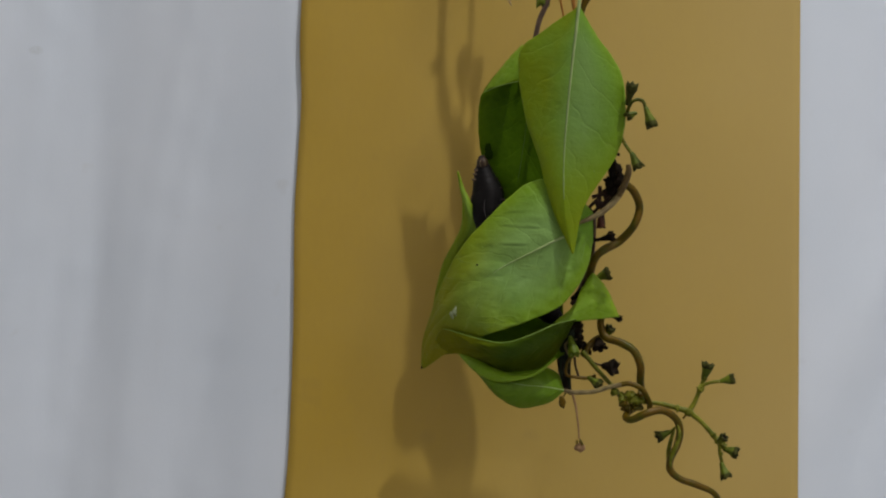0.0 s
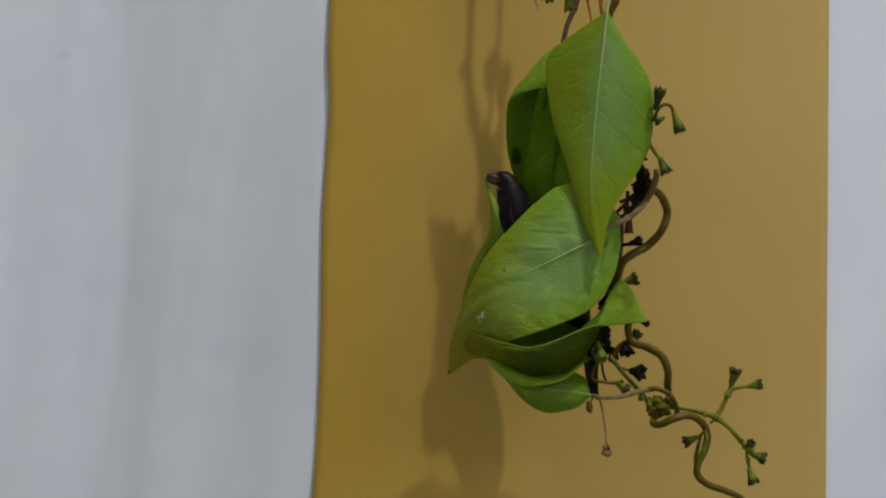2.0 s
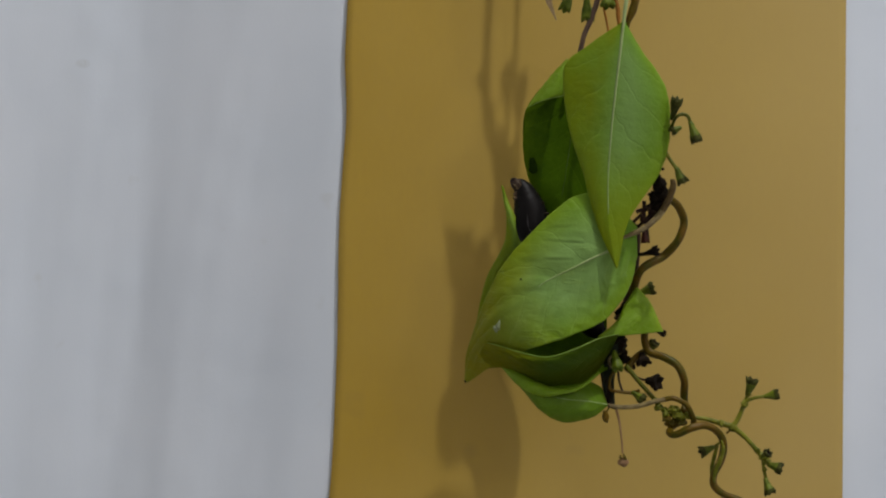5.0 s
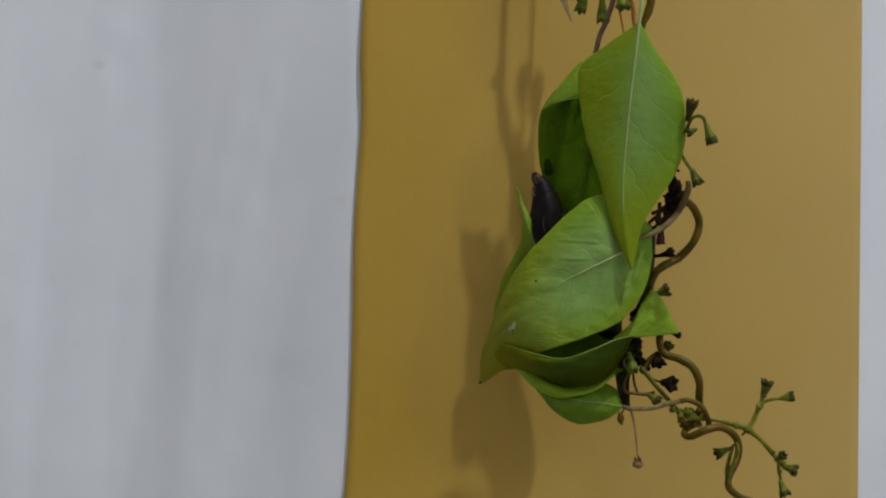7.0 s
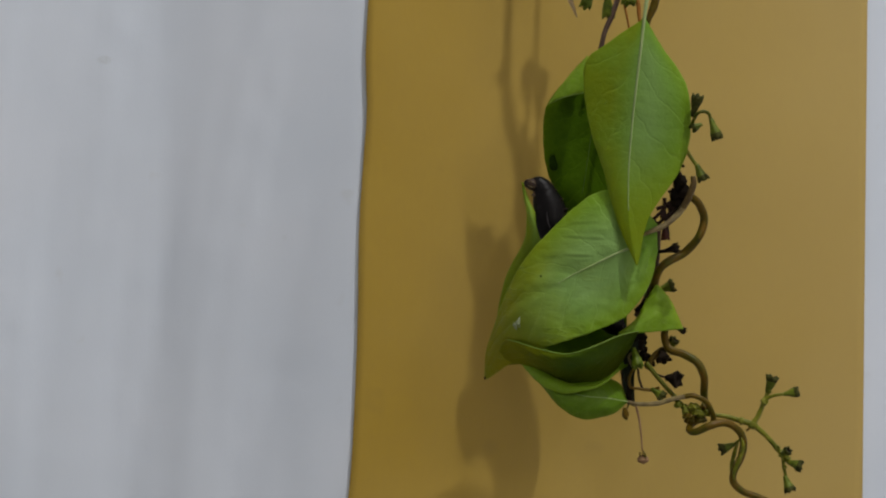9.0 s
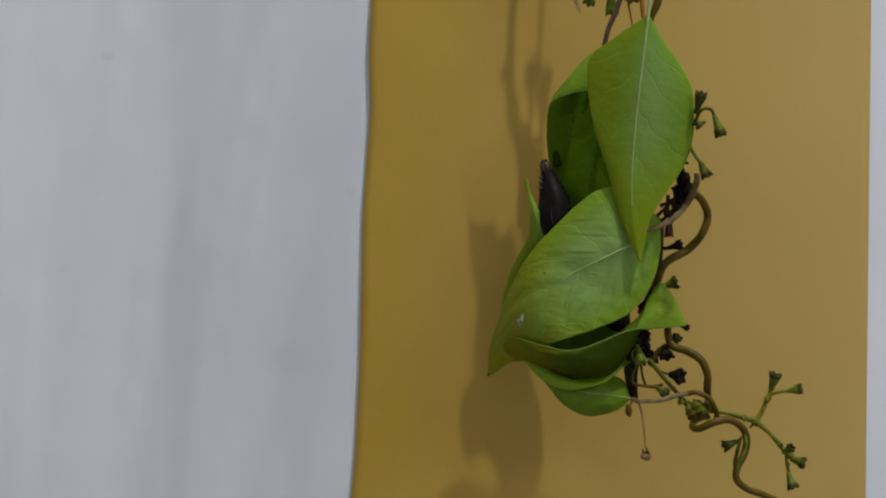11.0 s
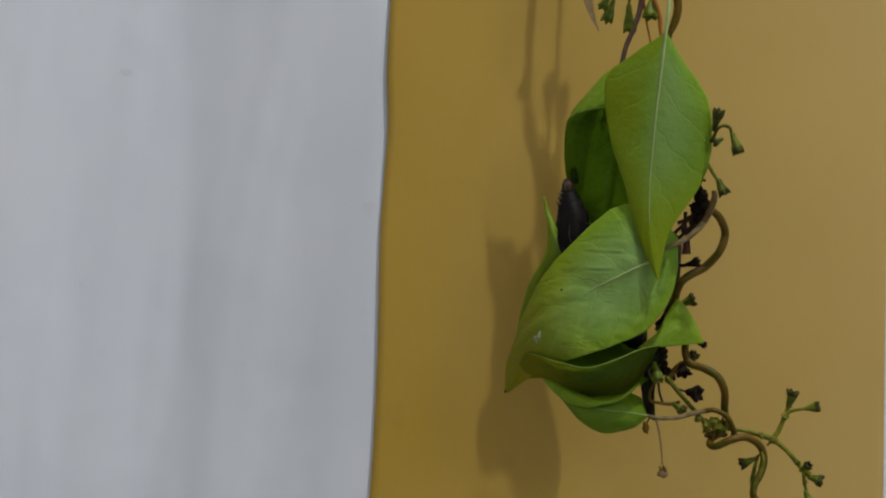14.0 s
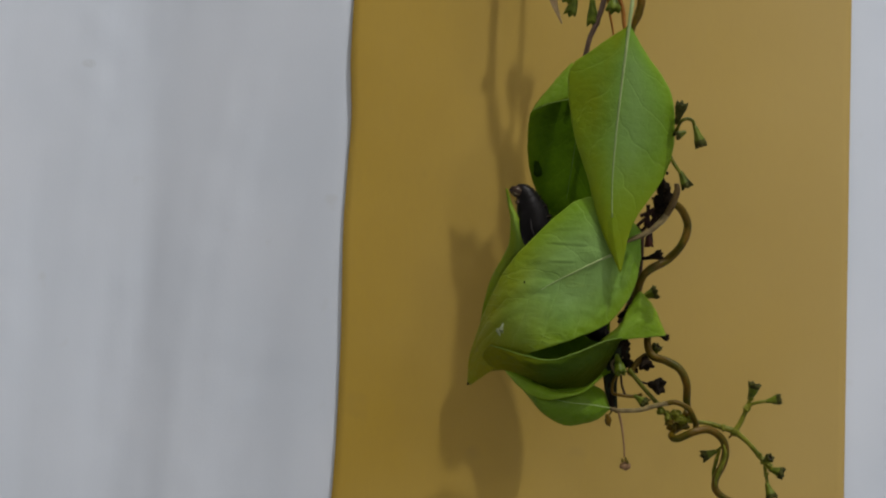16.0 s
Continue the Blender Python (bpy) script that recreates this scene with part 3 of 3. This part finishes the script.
stalk("flower_stalk", vine, line((1058, -302, 26), (1052, -270, 26), (1026, -210, 26)), (0.4, 0.5), M_GREEN)
stalk("flower_stalk", vine, line((998, -332, 25), (1006, -290, 25), (1018, -220, 26)), (0.4, 0.6), M_GREEN)
# unseen leaf, widened until its shadow joins the stems' shadows below
leaf(vine, ((1019, -290, 25), (1018, -230, 24), (1004, -165, 24), (1012, -105, 26)), ((1024, -292, 26), (1030, -230, 25), (1040, -160, 25), (1046, -95, 27)), ((1030, -290, 26), (1037, -230, 25), (1046, -160, 25), (1048, -95, 27)),
     M_FACE, "unseen narrow leaf added for its shadow", rib=0.2, veins=0, rows=24, cols=8)

for base, tip, wide in (((997, -22, 26), (984, 15, 27), 2.2), ((1024, -14, 29), (1025, 33, 30), 2.3), ((1062, -20, 32), (1062, 9, 33), 2.6), ((988, -30, 30), (978, -8, 31), 2.0)):
    bud(vine, base, tip, wide, M_FRESH, label="green toothed flower calyx")
stalk("flower_stalk", vine, line((997, -22, 26), (1010, -52, 28), (1026, -80, 31), (1044, -95, 33)), (0.3, 0.35, 0.4), M_GREEN)
stalk("flower_stalk", vine, line((1024, -14, 29), (1026, -40, 30), (1032, -84, 32)), (0.3, 0.35), M_GREEN)
stalk("flower_stalk", vine, line((988, -30, 30), (1000, -42, 29), (1010, -52, 28)), (0.25, 0.3), M_GREEN)
stalk("flower_stalk", vine, line((1062, -20, 32), (1060, -50, 32), (1044, -95, 33)), (0.25, 0.3), M_GREEN)
leaf(vine, ((925, -150, 25), (932, -80, 25), (946, -15, 25.5), (969, 32, 26)), ((948, -148, 27), (948, -70, 27), (956, -10, 26.5), (970, 33, 26)), ((985, -144, 27), (970, -76, 27), (961, -14, 26.5), (971, 32, 26)),
     M_PETAL, "withered papery brown leaf", rib=0, veins=0, name="withered_leaf", rows=24, cols=10, ripple=0.2)

# unseen leaf added above to cast the broad shadow left of the bundle
leaf(vine, ((1036, -300, 35), (1016, -262, 36), (1008, -190, 36), (1008, -96, 37)), ((1046, -302, 36), (1038, -262, 37), (1034, -190, 38), (1034, -84, 38)), ((1062, -300, 35), (1074, -262, 36), (1074, -190, 36), (1068, -98, 37)),
     M_BACK, "unseen leaf added high on the vine for its shadow", rib=0.25, veins=3, rows=40, cols=18)

# loop of the main stem beside the leaves
stalk("stem", vine, line((1075, 600, 20), (1100, 540, 22), (1113, 488, 27), (1128, 468, 28), (1160, 450, 26), (1186, 422, 28), (1196, 390, 28), (1187, 363, 30), (1168, 346, 32), (1154, 326, 33)), (0.85, 0.93, 0.97, 0.9, 0.88, 0.84), M_STEM, "olive-brown twining stem")
stalk("petiole", vine, line((1088, 418, 33.5), (1106, 410, 33.8), (1130, 398, 33.5), (1152, 378, 33), (1163, 362, 33.3)), (0.35, 0.60, 0.70, 0.74), M_PALE, "pale curved petiole")
stalk("petiole_base", vine, line((1158, 370, 33.2), (1168, 352, 33.5), (1177, 328, 34), (1176, 314, 34)), (0.74, 0.78, 0.74, 0.58), M_UMBER, "brown petiole end")
stalk("stem", vine, line((1116, 396, 28), (1114, 440, 26), (1108, 490, 24), (1094, 530, 23), (1076, 562, 22)), (0.5, 0.7, 0.8, 0.6), M_PURPLE, "dark stem behind the leaves")
# dark withered cluster behind the loop
for p, size, s in (((1152, 322, 33), (1.5, 1.2, 1.9), 1.0), ((1160, 340, 33), (1.2, 1.1, 1.6), 2.0), ((1144, 345, 32), (1.5, 1.2, 1.4), 3.0), ((1150, 362, 32), (1.3, 1.0, 1.2), 4.0)):
    pellet(vine, p, size, M_DARK, "withered_flower", "dark withered flower clump", s, 0.55)
for pts in (((1145, 350, 31), (1122, 375, 31), (1098, 398, 30)), ((1150, 362, 31), (1130, 384, 31), (1108, 404, 30)), ((1126, 352, 31), (1126, 378, 31), (1130, 400, 31), (1133, 420, 31)), ((1112, 372, 31), (1126, 366, 31), (1148, 352, 31)), ((1160, 345, 31), (1150, 372, 31), (1126, 392, 31))):
    stalk("flower_stalk", vine, line(*pts), (0.45, 0.40, 0.38), M_MAROON, "dark maroon withered stalk", 8)
for p, size, s in (((1123, 381, 31), (0.8, 0.6, 0.9), 21.0), ((1137, 367, 31.5), (0.9, 0.7, 0.8), 22.0), ((1108, 397, 30.5), (0.6, 0.5, 0.7), 23.0)):
    pellet(vine, p, size, M_MAROON, "withered_flower", "dark maroon withered flower clump", s, 0.65)
bud(vine, (1127, 398, 31), (1128, 426, 31), 1.6, M_RED, label="red-brown withered calyx")

# flower calyces beside the hanging leaf
stalk("flower_stalk", vine, line((1164, 234, 34.5), (1173, 224, 38), (1182, 205, 41), (1194, 199, 41), (1204, 204, 41), (1208, 220, 41)), (0.42, 0.38, 0.40, 0.36), M_TWIG)
bud(vine, (1175, 209, 38.5), (1185, 171, 40), 2.1, M_CAP, label="green-brown toothed calyx")
bud(vine, (1207, 212, 41), (1219, 248, 41), 2.1, M_BUD, label="green toothed calyx")
bud(vine, (1192, 222, 39), (1174, 230, 39), 1.7, M_BUD, label="green-brown toothed calyx")
stalk("flower_stalk", vine, line((1163, 264, 35), (1172, 280, 37.5), (1184, 297, 38)), (0.45, 0.4), M_GREEN)
bud(vine, (1182, 293, 38), (1195, 321, 38), 2.1, M_BUD, label="green toothed calyx")
pellet(vine, (1159, 296, 37), (0.35, 0.35, 0.35), M_DARK, "dark_speck", "", 2.5)
stalk("flower_stalk", vine, line((1108, 446, 28), (1122, 447, 28), (1134, 444, 28)), (0.4, 0.45), M_DARK)
bud(vine, (1126, 447, 28), (1151, 440, 29), 1.8, M_DARK, label="dark withered calyx")
bud(vine, (1116, 516, 22), (1143, 506, 22), 2.3, M_BUD, label="dark green calyx")
bud(vine, (1074, 552, 24), (1098, 538, 24), 1.9, M_DARK, label="dark withered calyx")
bud(vine, (1148, 584, 22), (1163, 588, 23), 1.3, M_DARK, label="dark withered calyx")

# lower twining stems
stalk("stem", vine, line((1122, 540, 21), (1127, 578, 22), (1127, 600, 23), (1136, 620, 24), (1162, 629, 25), (1185, 644, 26), (1197, 670, 26), (1197, 700, 24), (1202, 725, 21)), (0.8, 0.9, 0.95, 0.9, 0.85), M_STEM, "olive-brown twining stem")
stalk("stem", vine, line((1134, 618, 21), (1118, 624, 22), (1104, 638, 23), (1098, 655, 24)), (0.8, 0.75, 0.7), M_STEM, "short brown side stem")
stalk("stalk", vine, line((1094, 644, 25), (1110, 664, 25.5), (1132, 690, 26), (1152, 712, 26), (1172, 734, 26)), (0.55, 0.5, 0.5), M_TWIG, "green flower stalk")
stalk("petiole", vine, line((1054, 711, 24.5), (1078, 717, 25.5), (1112, 716, 26.5), (1146, 707, 27.5), (1166, 703, 27.8)), (0.4, 0.52, 0.56, 0.58), M_PALE, "pale brown petiole")
stalk("petiole_base", vine, line((1160, 704, 27.7), (1178, 702, 28), (1200, 712, 28), (1212, 734, 27), (1214, 748, 26)), (0.58, 0.62, 0.66, 0.7), M_STEM, "olive-brown petiole end")
stalk("stem", vine, line((1196, 742, 24), (1176, 752, 25), (1171, 762, 27), (1182, 766, 29), (1208, 755, 30), (1236, 750, 29), (1258, 763, 28), (1267, 786, 27), (1262, 812, 26), (1250, 836, 26), (1250, 856, 26), (1268, 872, 26), (1300, 884, 26), (1330, 900, 25), (1345, 940, 24)), (0.7, 0.85, 0.88, 0.88, 0.85, 0.8, 0.65), M_STEM, "olive-brown twining stem")
stalk("stem", vine, line((1256, 784, 24), (1250, 806, 24), (1246, 828, 25), (1249, 848, 25.5)), (0.4, 0.5, 0.5), M_GREEN, "green stem wound along another")
stalk("stem", vine, line((1263, 776, 29.4), (1266, 792, 29.2), (1260, 814, 28.4), (1251, 834, 28.2), (1250, 850, 28)), (0.2, 0.45, 0.5, 0.42, 0.2), M_GREEN, "green strand wound along another stem")
for p, size, s in (((1146, 706, 26.5), (0.8, 0.8, 0.7), 1.0), ((1152, 717, 27), (1.0, 0.9, 0.9), 9.0), ((1163, 727, 27), (0.9, 0.9, 1.1), 3.0), ((1166, 738, 27), (0.8, 0.8, 0.9), 4.0), ((1178, 721, 27), (1.2, 1.0, 0.8), 5.0),
                   ((1186, 732, 27), (1.3, 1.0, 0.9), 7.0), ((1174, 745, 26), (1.2, 1.0, 1.1), 2.0), ((1190, 743, 26), (1.5, 1.1, 1.0), 6.0), ((1200, 732, 26), (1.2, 1.0, 1.0), 11.0), ((1196, 722, 26), (0.8, 0.7, 0.8), 8.0)):
    pellet(vine, p, size, M_GREEN if s % 2 else M_STEM, "node", "knobbly green node", s, 0.7)
# open flower branch
stalk("stalk", vine, line((1208, 736, 26), (1234, 738, 26), (1262, 746, 26), (1284, 752, 26)), (0.425, 0.552, 0.722), M_GREEN, "green forked flower branch")
stalk("stalk", vine, line((1283, 752, 26), (1294, 734, 26), (1303, 712, 26), (1310, 694, 26)), (0.68, 0.527, 0.468), M_GREEN)
stalk("stalk", vine, line((1303, 712, 26), (1312, 704, 26.5), (1326, 700, 27), (1342, 698, 27)), (0.425, 0.383, 0.357), M_GREEN)
stalk("stalk", vine, line((1283, 752, 26), (1304, 770, 26), (1324, 792, 26), (1338, 808, 26), (1346, 818, 26)), (0.637, 0.527, 0.578, 0.468), M_GREEN)
stalk("stalk", vine, line((1336, 806, 26), (1338, 826, 26), (1342, 846, 26)), (0.425, 0.383), M_GREEN)
stalk("stalk", vine, line((1284, 752, 25), (1278, 758, 24), (1272, 764, 24)), (0.34, 0.255), M_STEM)
bud(vine, (1309, 696, 26), (1318, 667, 26.5), 2.3, M_BUD, label="green toothed calyx")
bud(vine, (1338, 699, 27), (1364, 694, 27.5), 2.0, M_BUD, label="green toothed calyx")
bud(vine, (1344, 818, 26), (1370, 826, 27), 2.2, M_BUD, label="dark-mouthed calyx")
bud(vine, (1340, 843, 26), (1350, 871, 26.5), 2.1, M_BUD, label="green toothed calyx")
bud(vine, (1334, 806, 27), (1347, 797, 28.5), 1.7, M_BUD, label="small green calyx")
stalk("stalk", vine, line((1262, 778, 26), (1252, 786, 26), (1244, 792, 26)), (0.323, 0.289), M_GREEN)
bud(vine, (1250, 788, 26), (1226, 798, 26.5), 2.1, M_BUD, label="green toothed calyx")
pellet(vine, (1283, 753, 26), (1.05, 0.9, 1.0), M_GREEN, "node", "swollen green fork", 7.0, 0.3)
for u, v, big in ((1336, 804, 0.85), (1326, 794, 0.65), (1344, 813, 0.75), (1303, 712, 0.75), (1311, 693, 0.6), (1339, 828, 0.55), (1262, 746, 0.7)):
    pellet(vine, (u, v, 26.3), (big, big * 0.9, big * 1.1), M_GREEN, "node", "knobbly green node", u * 0.7, 0.7)
# clutter between pocket and petiole
stalk("stem", vine, line((1066, 596, 21), (1058, 630, 21), (1056, 660, 22), (1062, 690, 22), (1066, 714, 23)), (0.9, 1.0, 0.95, 0.7), M_DARK, "dark withered stem")
stalk("flower_stalk", vine, line((1074, 652, 25), (1066, 668, 25), (1066, 686, 25), (1082, 690, 25), (1104, 692, 25), (1118, 688, 25)), (0.3, 0.32, 0.4, 0.4), M_STEM, "", 8)
stalk("flower_stalk", vine, line((1080, 654, 25), (1082, 672, 25), (1088, 690, 25)), (0.28, 0.28), M_MAROON, "", 8)
bud(vine, (1104, 690, 25), (1126, 706, 26), 2.0, M_BUD, label="green toothed calyx")
bud(vine, (1072, 618, 25), (1080, 652, 27), 2.2, M_FRESH, label="pale green calyx")
stalk("flower_stalk", vine, line((1090, 628, 23), (1076, 622, 24), (1064, 634, 25), (1070, 650, 25.5)), (0.3, 0.32), M_PALE, "", 8)
bud(vine, (1066, 606, 23), (1092, 612, 24), 2.6, M_DARK, label="dark withered calyx")
bud(vine, (1082, 622, 23), (1096, 636, 24), 1.9, M_DARK, label="dark withered calyx")
bud(vine, (1096, 630, 22), (1102, 650, 23), 2.0, M_DARK, label="dark withered calyx")
bud(vine, (1122, 622, 23), (1126, 640, 24.5), 2.7, M_DARK, label="dark withered calyx")
bud(vine, (1134, 618, 22), (1146, 602, 23), 2.0, M_BUD, label="dark green calyx")
bud(vine, (1130, 670, 25), (1152, 674, 27), 3.0, M_DARK, label="black open star-shaped calyx", spread=1.35)
stalk("flower_stalk", vine, line((1131, 670, 25), (1122, 668, 24.5), (1112, 664, 25)), (0.25, 0.25), M_MAROON, "", 8)
for p, size, s in (((1074, 600, 24), (1.5, 1.1, 1.0), 11.0), ((1086, 598, 24), (1.2, 1.0, 1.1), 12.0), ((1064, 618, 22), (1.0, 1.0, 1.8), 13.0), ((1090, 622, 22), (0.9, 0.9, 1.2), 14.0), ((1056, 648, 21), (0.8, 0.8, 1.9), 15.0)):
    pellet(vine, p, size, M_DARK, "withered_flower", "dark withered flower clump", s, 0.6)
pellet(vine, (810, 671, 14.3), (0.28, 0.25, 0.5), M_MAROON, "leaf_tip", "dried brown leaf tip", 8.0, 0.3, 15)
# dark leaf-shaped piece that fills the gap between pocket and bottom leaf
leaf(vine, ((1052, 628, 24), (1050, 655, 22), (1054, 690, 22), (1066, 716, 22)), ((1072, 608, 25), (1062, 650, 23.5), (1064, 690, 23), (1070, 720, 22.5)), ((1096, 595, 24), (1090, 622, 23), (1074, 660, 22.5), (1075, 722, 22.5)),
     M_BLACKLEAF, "dark leaf-shaped fill behind the buds", rib=0, veins=0, name="withered_leaf", rows=24, cols=12, ripple=0.4)
# little pod and hanging dry bud
pellet(vine, (1058, 734, 25), (0.75, 0.7, 1.5), M_STEM, "seed_pod", "small brown seed pod", 2.0, 0.25, -8)
stalk("flower_stalk", vine, line((1066, 714, 24), (1062, 722, 24.5), (1058, 728, 25)), (0.25, 0.2), M_STEM, "", 8)
stalk("flower_stalk", vine, line((1076, 718, 25), (1082, 742, 25), (1086, 772, 25), (1088, 800, 25)), (0.34, 0.28, 0.22, 0.2), M_DRY, "thin dry stalk", 8)
pellet(vine, (1089, 815, 25), (1.25, 1.2, 1.0), M_DRY, "dry_bud", "round dry pinkish bud", 4.0, 0.2)
for u, v in ((1084, 803), (1090, 801), (1093, 805)):
    stalk("bud_scale", vine, line((u, v, 25.5), (u, v + 3, 26), (u + 1, v + 6, 26)), (0.25, 0.3), M_STEM, "", 6)

# ---- the larva: its front segments reach up and bend to the leaf margin ----
HOME = at(945, 425, 19.5)
larva = thing("caterpillar", HOME, label="black caterpillar feeding on a leaf from inside the rolled leaves", category="caterpillar")
part("hind_body", tube_mesh("hind_body", line((960, 470, 27), (985, 515, 27), (1015, 555, 27), (1046, 578, 26), (1056, 574, 26)), [4.2 * MM, 4.0 * MM, 3.4 * MM, 2.6 * MM, 1.0 * MM], M_SKIN, 10, 16, 3.0, 0.12), larva, "black wrinkled hind body")

SEGMENTS = 24
GIRTH = [Vector((w, 0, 0)) for w in (3.95, 3.95, 3.9, 3.7, 3.25, 2.65, 2.05, 1.5, 1.2)]


def ring_mesh(name, r, half, material, squash=0.9):
    """One wrinkled ring of the body, along z."""
    prof, sides = 15, 20
    verts, faces = [], []
    for i in range(prof):
        f = math.sin(math.pi * (i / (prof - 1) - 0.5))
        rr = r * max(0.02, 1 - abs(f) ** 2.3) ** 0.5
        for k in range(sides):
            a = 2 * math.pi * k / sides
            g = 1 + 0.05 * noise.noise(Vector((math.cos(a) * 1.5, math.sin(a) * 1.5, f * 2 + r * 4000)))
            verts.append((rr * g * math.cos(a), rr * g * squash * math.sin(a), f * half))
    for i in range(prof - 1):
        for k in range(sides):
            faces.append((i * sides + k, i * sides + (k + 1) % sides, (i + 1) * sides + (k + 1) % sides, (i + 1) * sides + k))
    faces.append(tuple(range(sides - 1, -1, -1)))
    faces.append(tuple((prof - 1) * sides + k for k in range(sides)))
    return mesh_of(name, verts, faces, material)


def child(name, me, parent, label=""):
    ob = new(name, me)
    ob.parent = parent
    if label:
        ob["label"] = label
    return ob


rings = []
for i in range(SEGMENTS):
    r = glide(GIRTH, i / (SEGMENTS - 1)).x * MM
    ob = child("body_segment", ring_mesh("body_segment", r, 1.2 * r + 0.8 * MM, M_SKIN), larva)
    x = -0.20 * r
    y = -0.9 * r * math.sqrt(1 - 0.04) - 0.00
    tube = tube_mesh("stripe", [Vector((x, y * 0.95, -0.9 * MM)), Vector((x, y * 0.99, 0)), Vector((x, y * 0.95, 0.9 * MM))], [0.08 * MM, 0.12 * MM, 0.08 * MM], M_LINE, 4, 6)
    child("stripe", tube, ob, "thin grey line along the back")
    if i in (SEGMENTS - 2, SEGMENTS - 5, SEGMENTS - 8):
        for sg, n in ((-1, 1.0), (1, 0.8)):
            hair = tube_mesh("bristle", [Vector((sg * r * 0.92, -0.2 * r, 0.2 * MM)), Vector((sg * (r + 0.35 * MM), -0.3 * r, 0.5 * MM)), Vector((sg * (r + 0.8 * MM * n), -0.3 * r, 0.9 * MM))], [0.05 * MM, 0.015 * MM], M_LEG, 3, 5)
            child("bristle", hair, ob)
    if i in (SEGMENTS - 8, SEGMENTS - 6, SEGMENTS - 4):
        leg = tube_mesh("leg", [Vector((-0.80 * r, -0.45 * r, 0)), Vector((-r - 0.15 * MM, -0.5 * r, 0.1 * MM)), Vector((-r - 0.6 * MM, -0.35 * r, 0.35 * MM))], [0.42 * MM, 0.32 * MM, 0.14 * MM], M_LEG, 4, 8)
        child("leg", leg, ob, "short pale jointed leg")
    if i in (5, 9, 12, 15):
        wart = tube_mesh("tubercle", [Vector((0.8 * r, -0.4 * r, 0)), Vector((r + 0.2 * MM, -0.42 * r, 0.1 * MM)), Vector((r + 0.5 * MM, -0.4 * r, 0.3 * MM))], [0.5 * MM, 0.3 * MM, 0.06 * MM], M_DARK, 4, 8, i, 0.2)
        child("tubercle", wart, ob, "small black tubercle")
    rings.append(ob)


def head_mesh():
    bm = bmesh.new()
    bmesh.ops.create_icosphere(bm, subdivisions=4, radius=1.0)
    for v in bm.verts:
        c = v.co.copy()
        cleft = 0.10 * math.exp(-(c.x / 0.16) ** 2) * max(0.0, c.z + 0.3)
        k = 1 - cleft + 0.03 * noise.noise(c * 3)
        v.co = Vector((c.x * 1.32, c.y * 1.4, c.z * 1.7 * (1.0 if c.z < 0 else 0.9))) * k * MM
    me = bpy.data.meshes.new("head")
    bm.to_mesh(me)
    bm.free()
    me.materials.append(M_HEAD)
    me.polygons.foreach_set("use_smooth", [True] * len(me.polygons))
    return me


head = child("head", head_mesh(), larva, "rounded brown-black head")
for sg in (-1, 1):
    band = tube_mesh("head_line", [Vector((sg * 0.50, -1.17, -0.8)) * MM, Vector((sg * 0.58, -1.32, 0.0)) * MM, Vector((sg * 0.50, -1.10, 0.8)) * MM], [0.05 * MM, 0.07 * MM, 0.045 * MM], M_PALE, 5, 6)
    child("head_line", band, head, "pale line on the head")
    jaw = tube_mesh("mouthpart", [Vector((sg * 0.5, -0.5, 1.1)) * MM, Vector((sg * 0.5, -0.6, 1.45)) * MM, Vector((sg * 0.25, -0.6, 1.65)) * MM], [0.30 * MM, 0.22 * MM, 0.06 * MM], M_MAROON, 4, 7)
    child("mouthpart", jaw, head)

# seconds, the middle of the larva's neck and of its head on the card's grid
REACHES = (
    (0, 921, 333, 918, 311), (0.5, 920, 334, 912, 316), (1, 915, 337, 902, 324), (1.5, 912, 338, 895, 327), (2, 912, 339, 889, 330), (2.5, 910, 336, 890, 327),
    (3, 909, 335, 890, 328), (3.5, 908, 336, 888, 327), (4, 910, 338, 890, 328), (5.2, 915, 338, 904, 321), (6.3, 921, 330, 918, 303), (6.6, 921, 330, 916, 305),
    (7, 920, 331, 910, 312), (7.5, 914, 340, 899, 322), (8, 911, 337, 894, 327), (8.5, 910, 338, 892, 330), (9, 910, 338, 891, 329), (10.2, 914, 337, 902, 316),
    (11.3, 917, 330, 910, 302), (12, 915, 328, 908, 302), (12.5, 914, 327, 907, 301), (13, 916, 328, 910, 301), (13.5, 918, 329, 913, 303), (14, 920, 331, 917, 308),
    (14.2, 921, 333, 914, 314), (14.5, 919, 334, 909, 317), (15, 913, 338, 899, 324), (15.5, 911, 339, 895, 329), (16, 910, 340, 894, 331))


def larva_spine(neck_u, neck_v, head_u, head_v):
    return line((966, 470, 27.5), (929, 405, 28), ((929 + neck_u) / 2 + 2, (405 + neck_v) / 2, 28), (neck_u, neck_v, 28), (head_u, head_v, 28.5))


def motions():
    paths = [[] for _ in range(SEGMENTS + 1)]
    for t, *ends in REACHES:
        sp = larva_spine(*ends)
        for i in range(SEGMENTS + 1):
            x = 0.12 + 0.88 * i / SEGMENTS
            p = glide(sp, x)
            q = glide(sp, min(1.0, x + 0.03)) - glide(sp, max(0.0, x - 0.05))
            lean = math.degrees(math.atan2(q.x, q.z))
            place = p - HOME
            paths[i].append((t, pose(place.x, place.y, place.z, 0, lean, 0)))
    for ob, rows in zip(rings + [head], paths):
        walk(ob, rows)


motions()
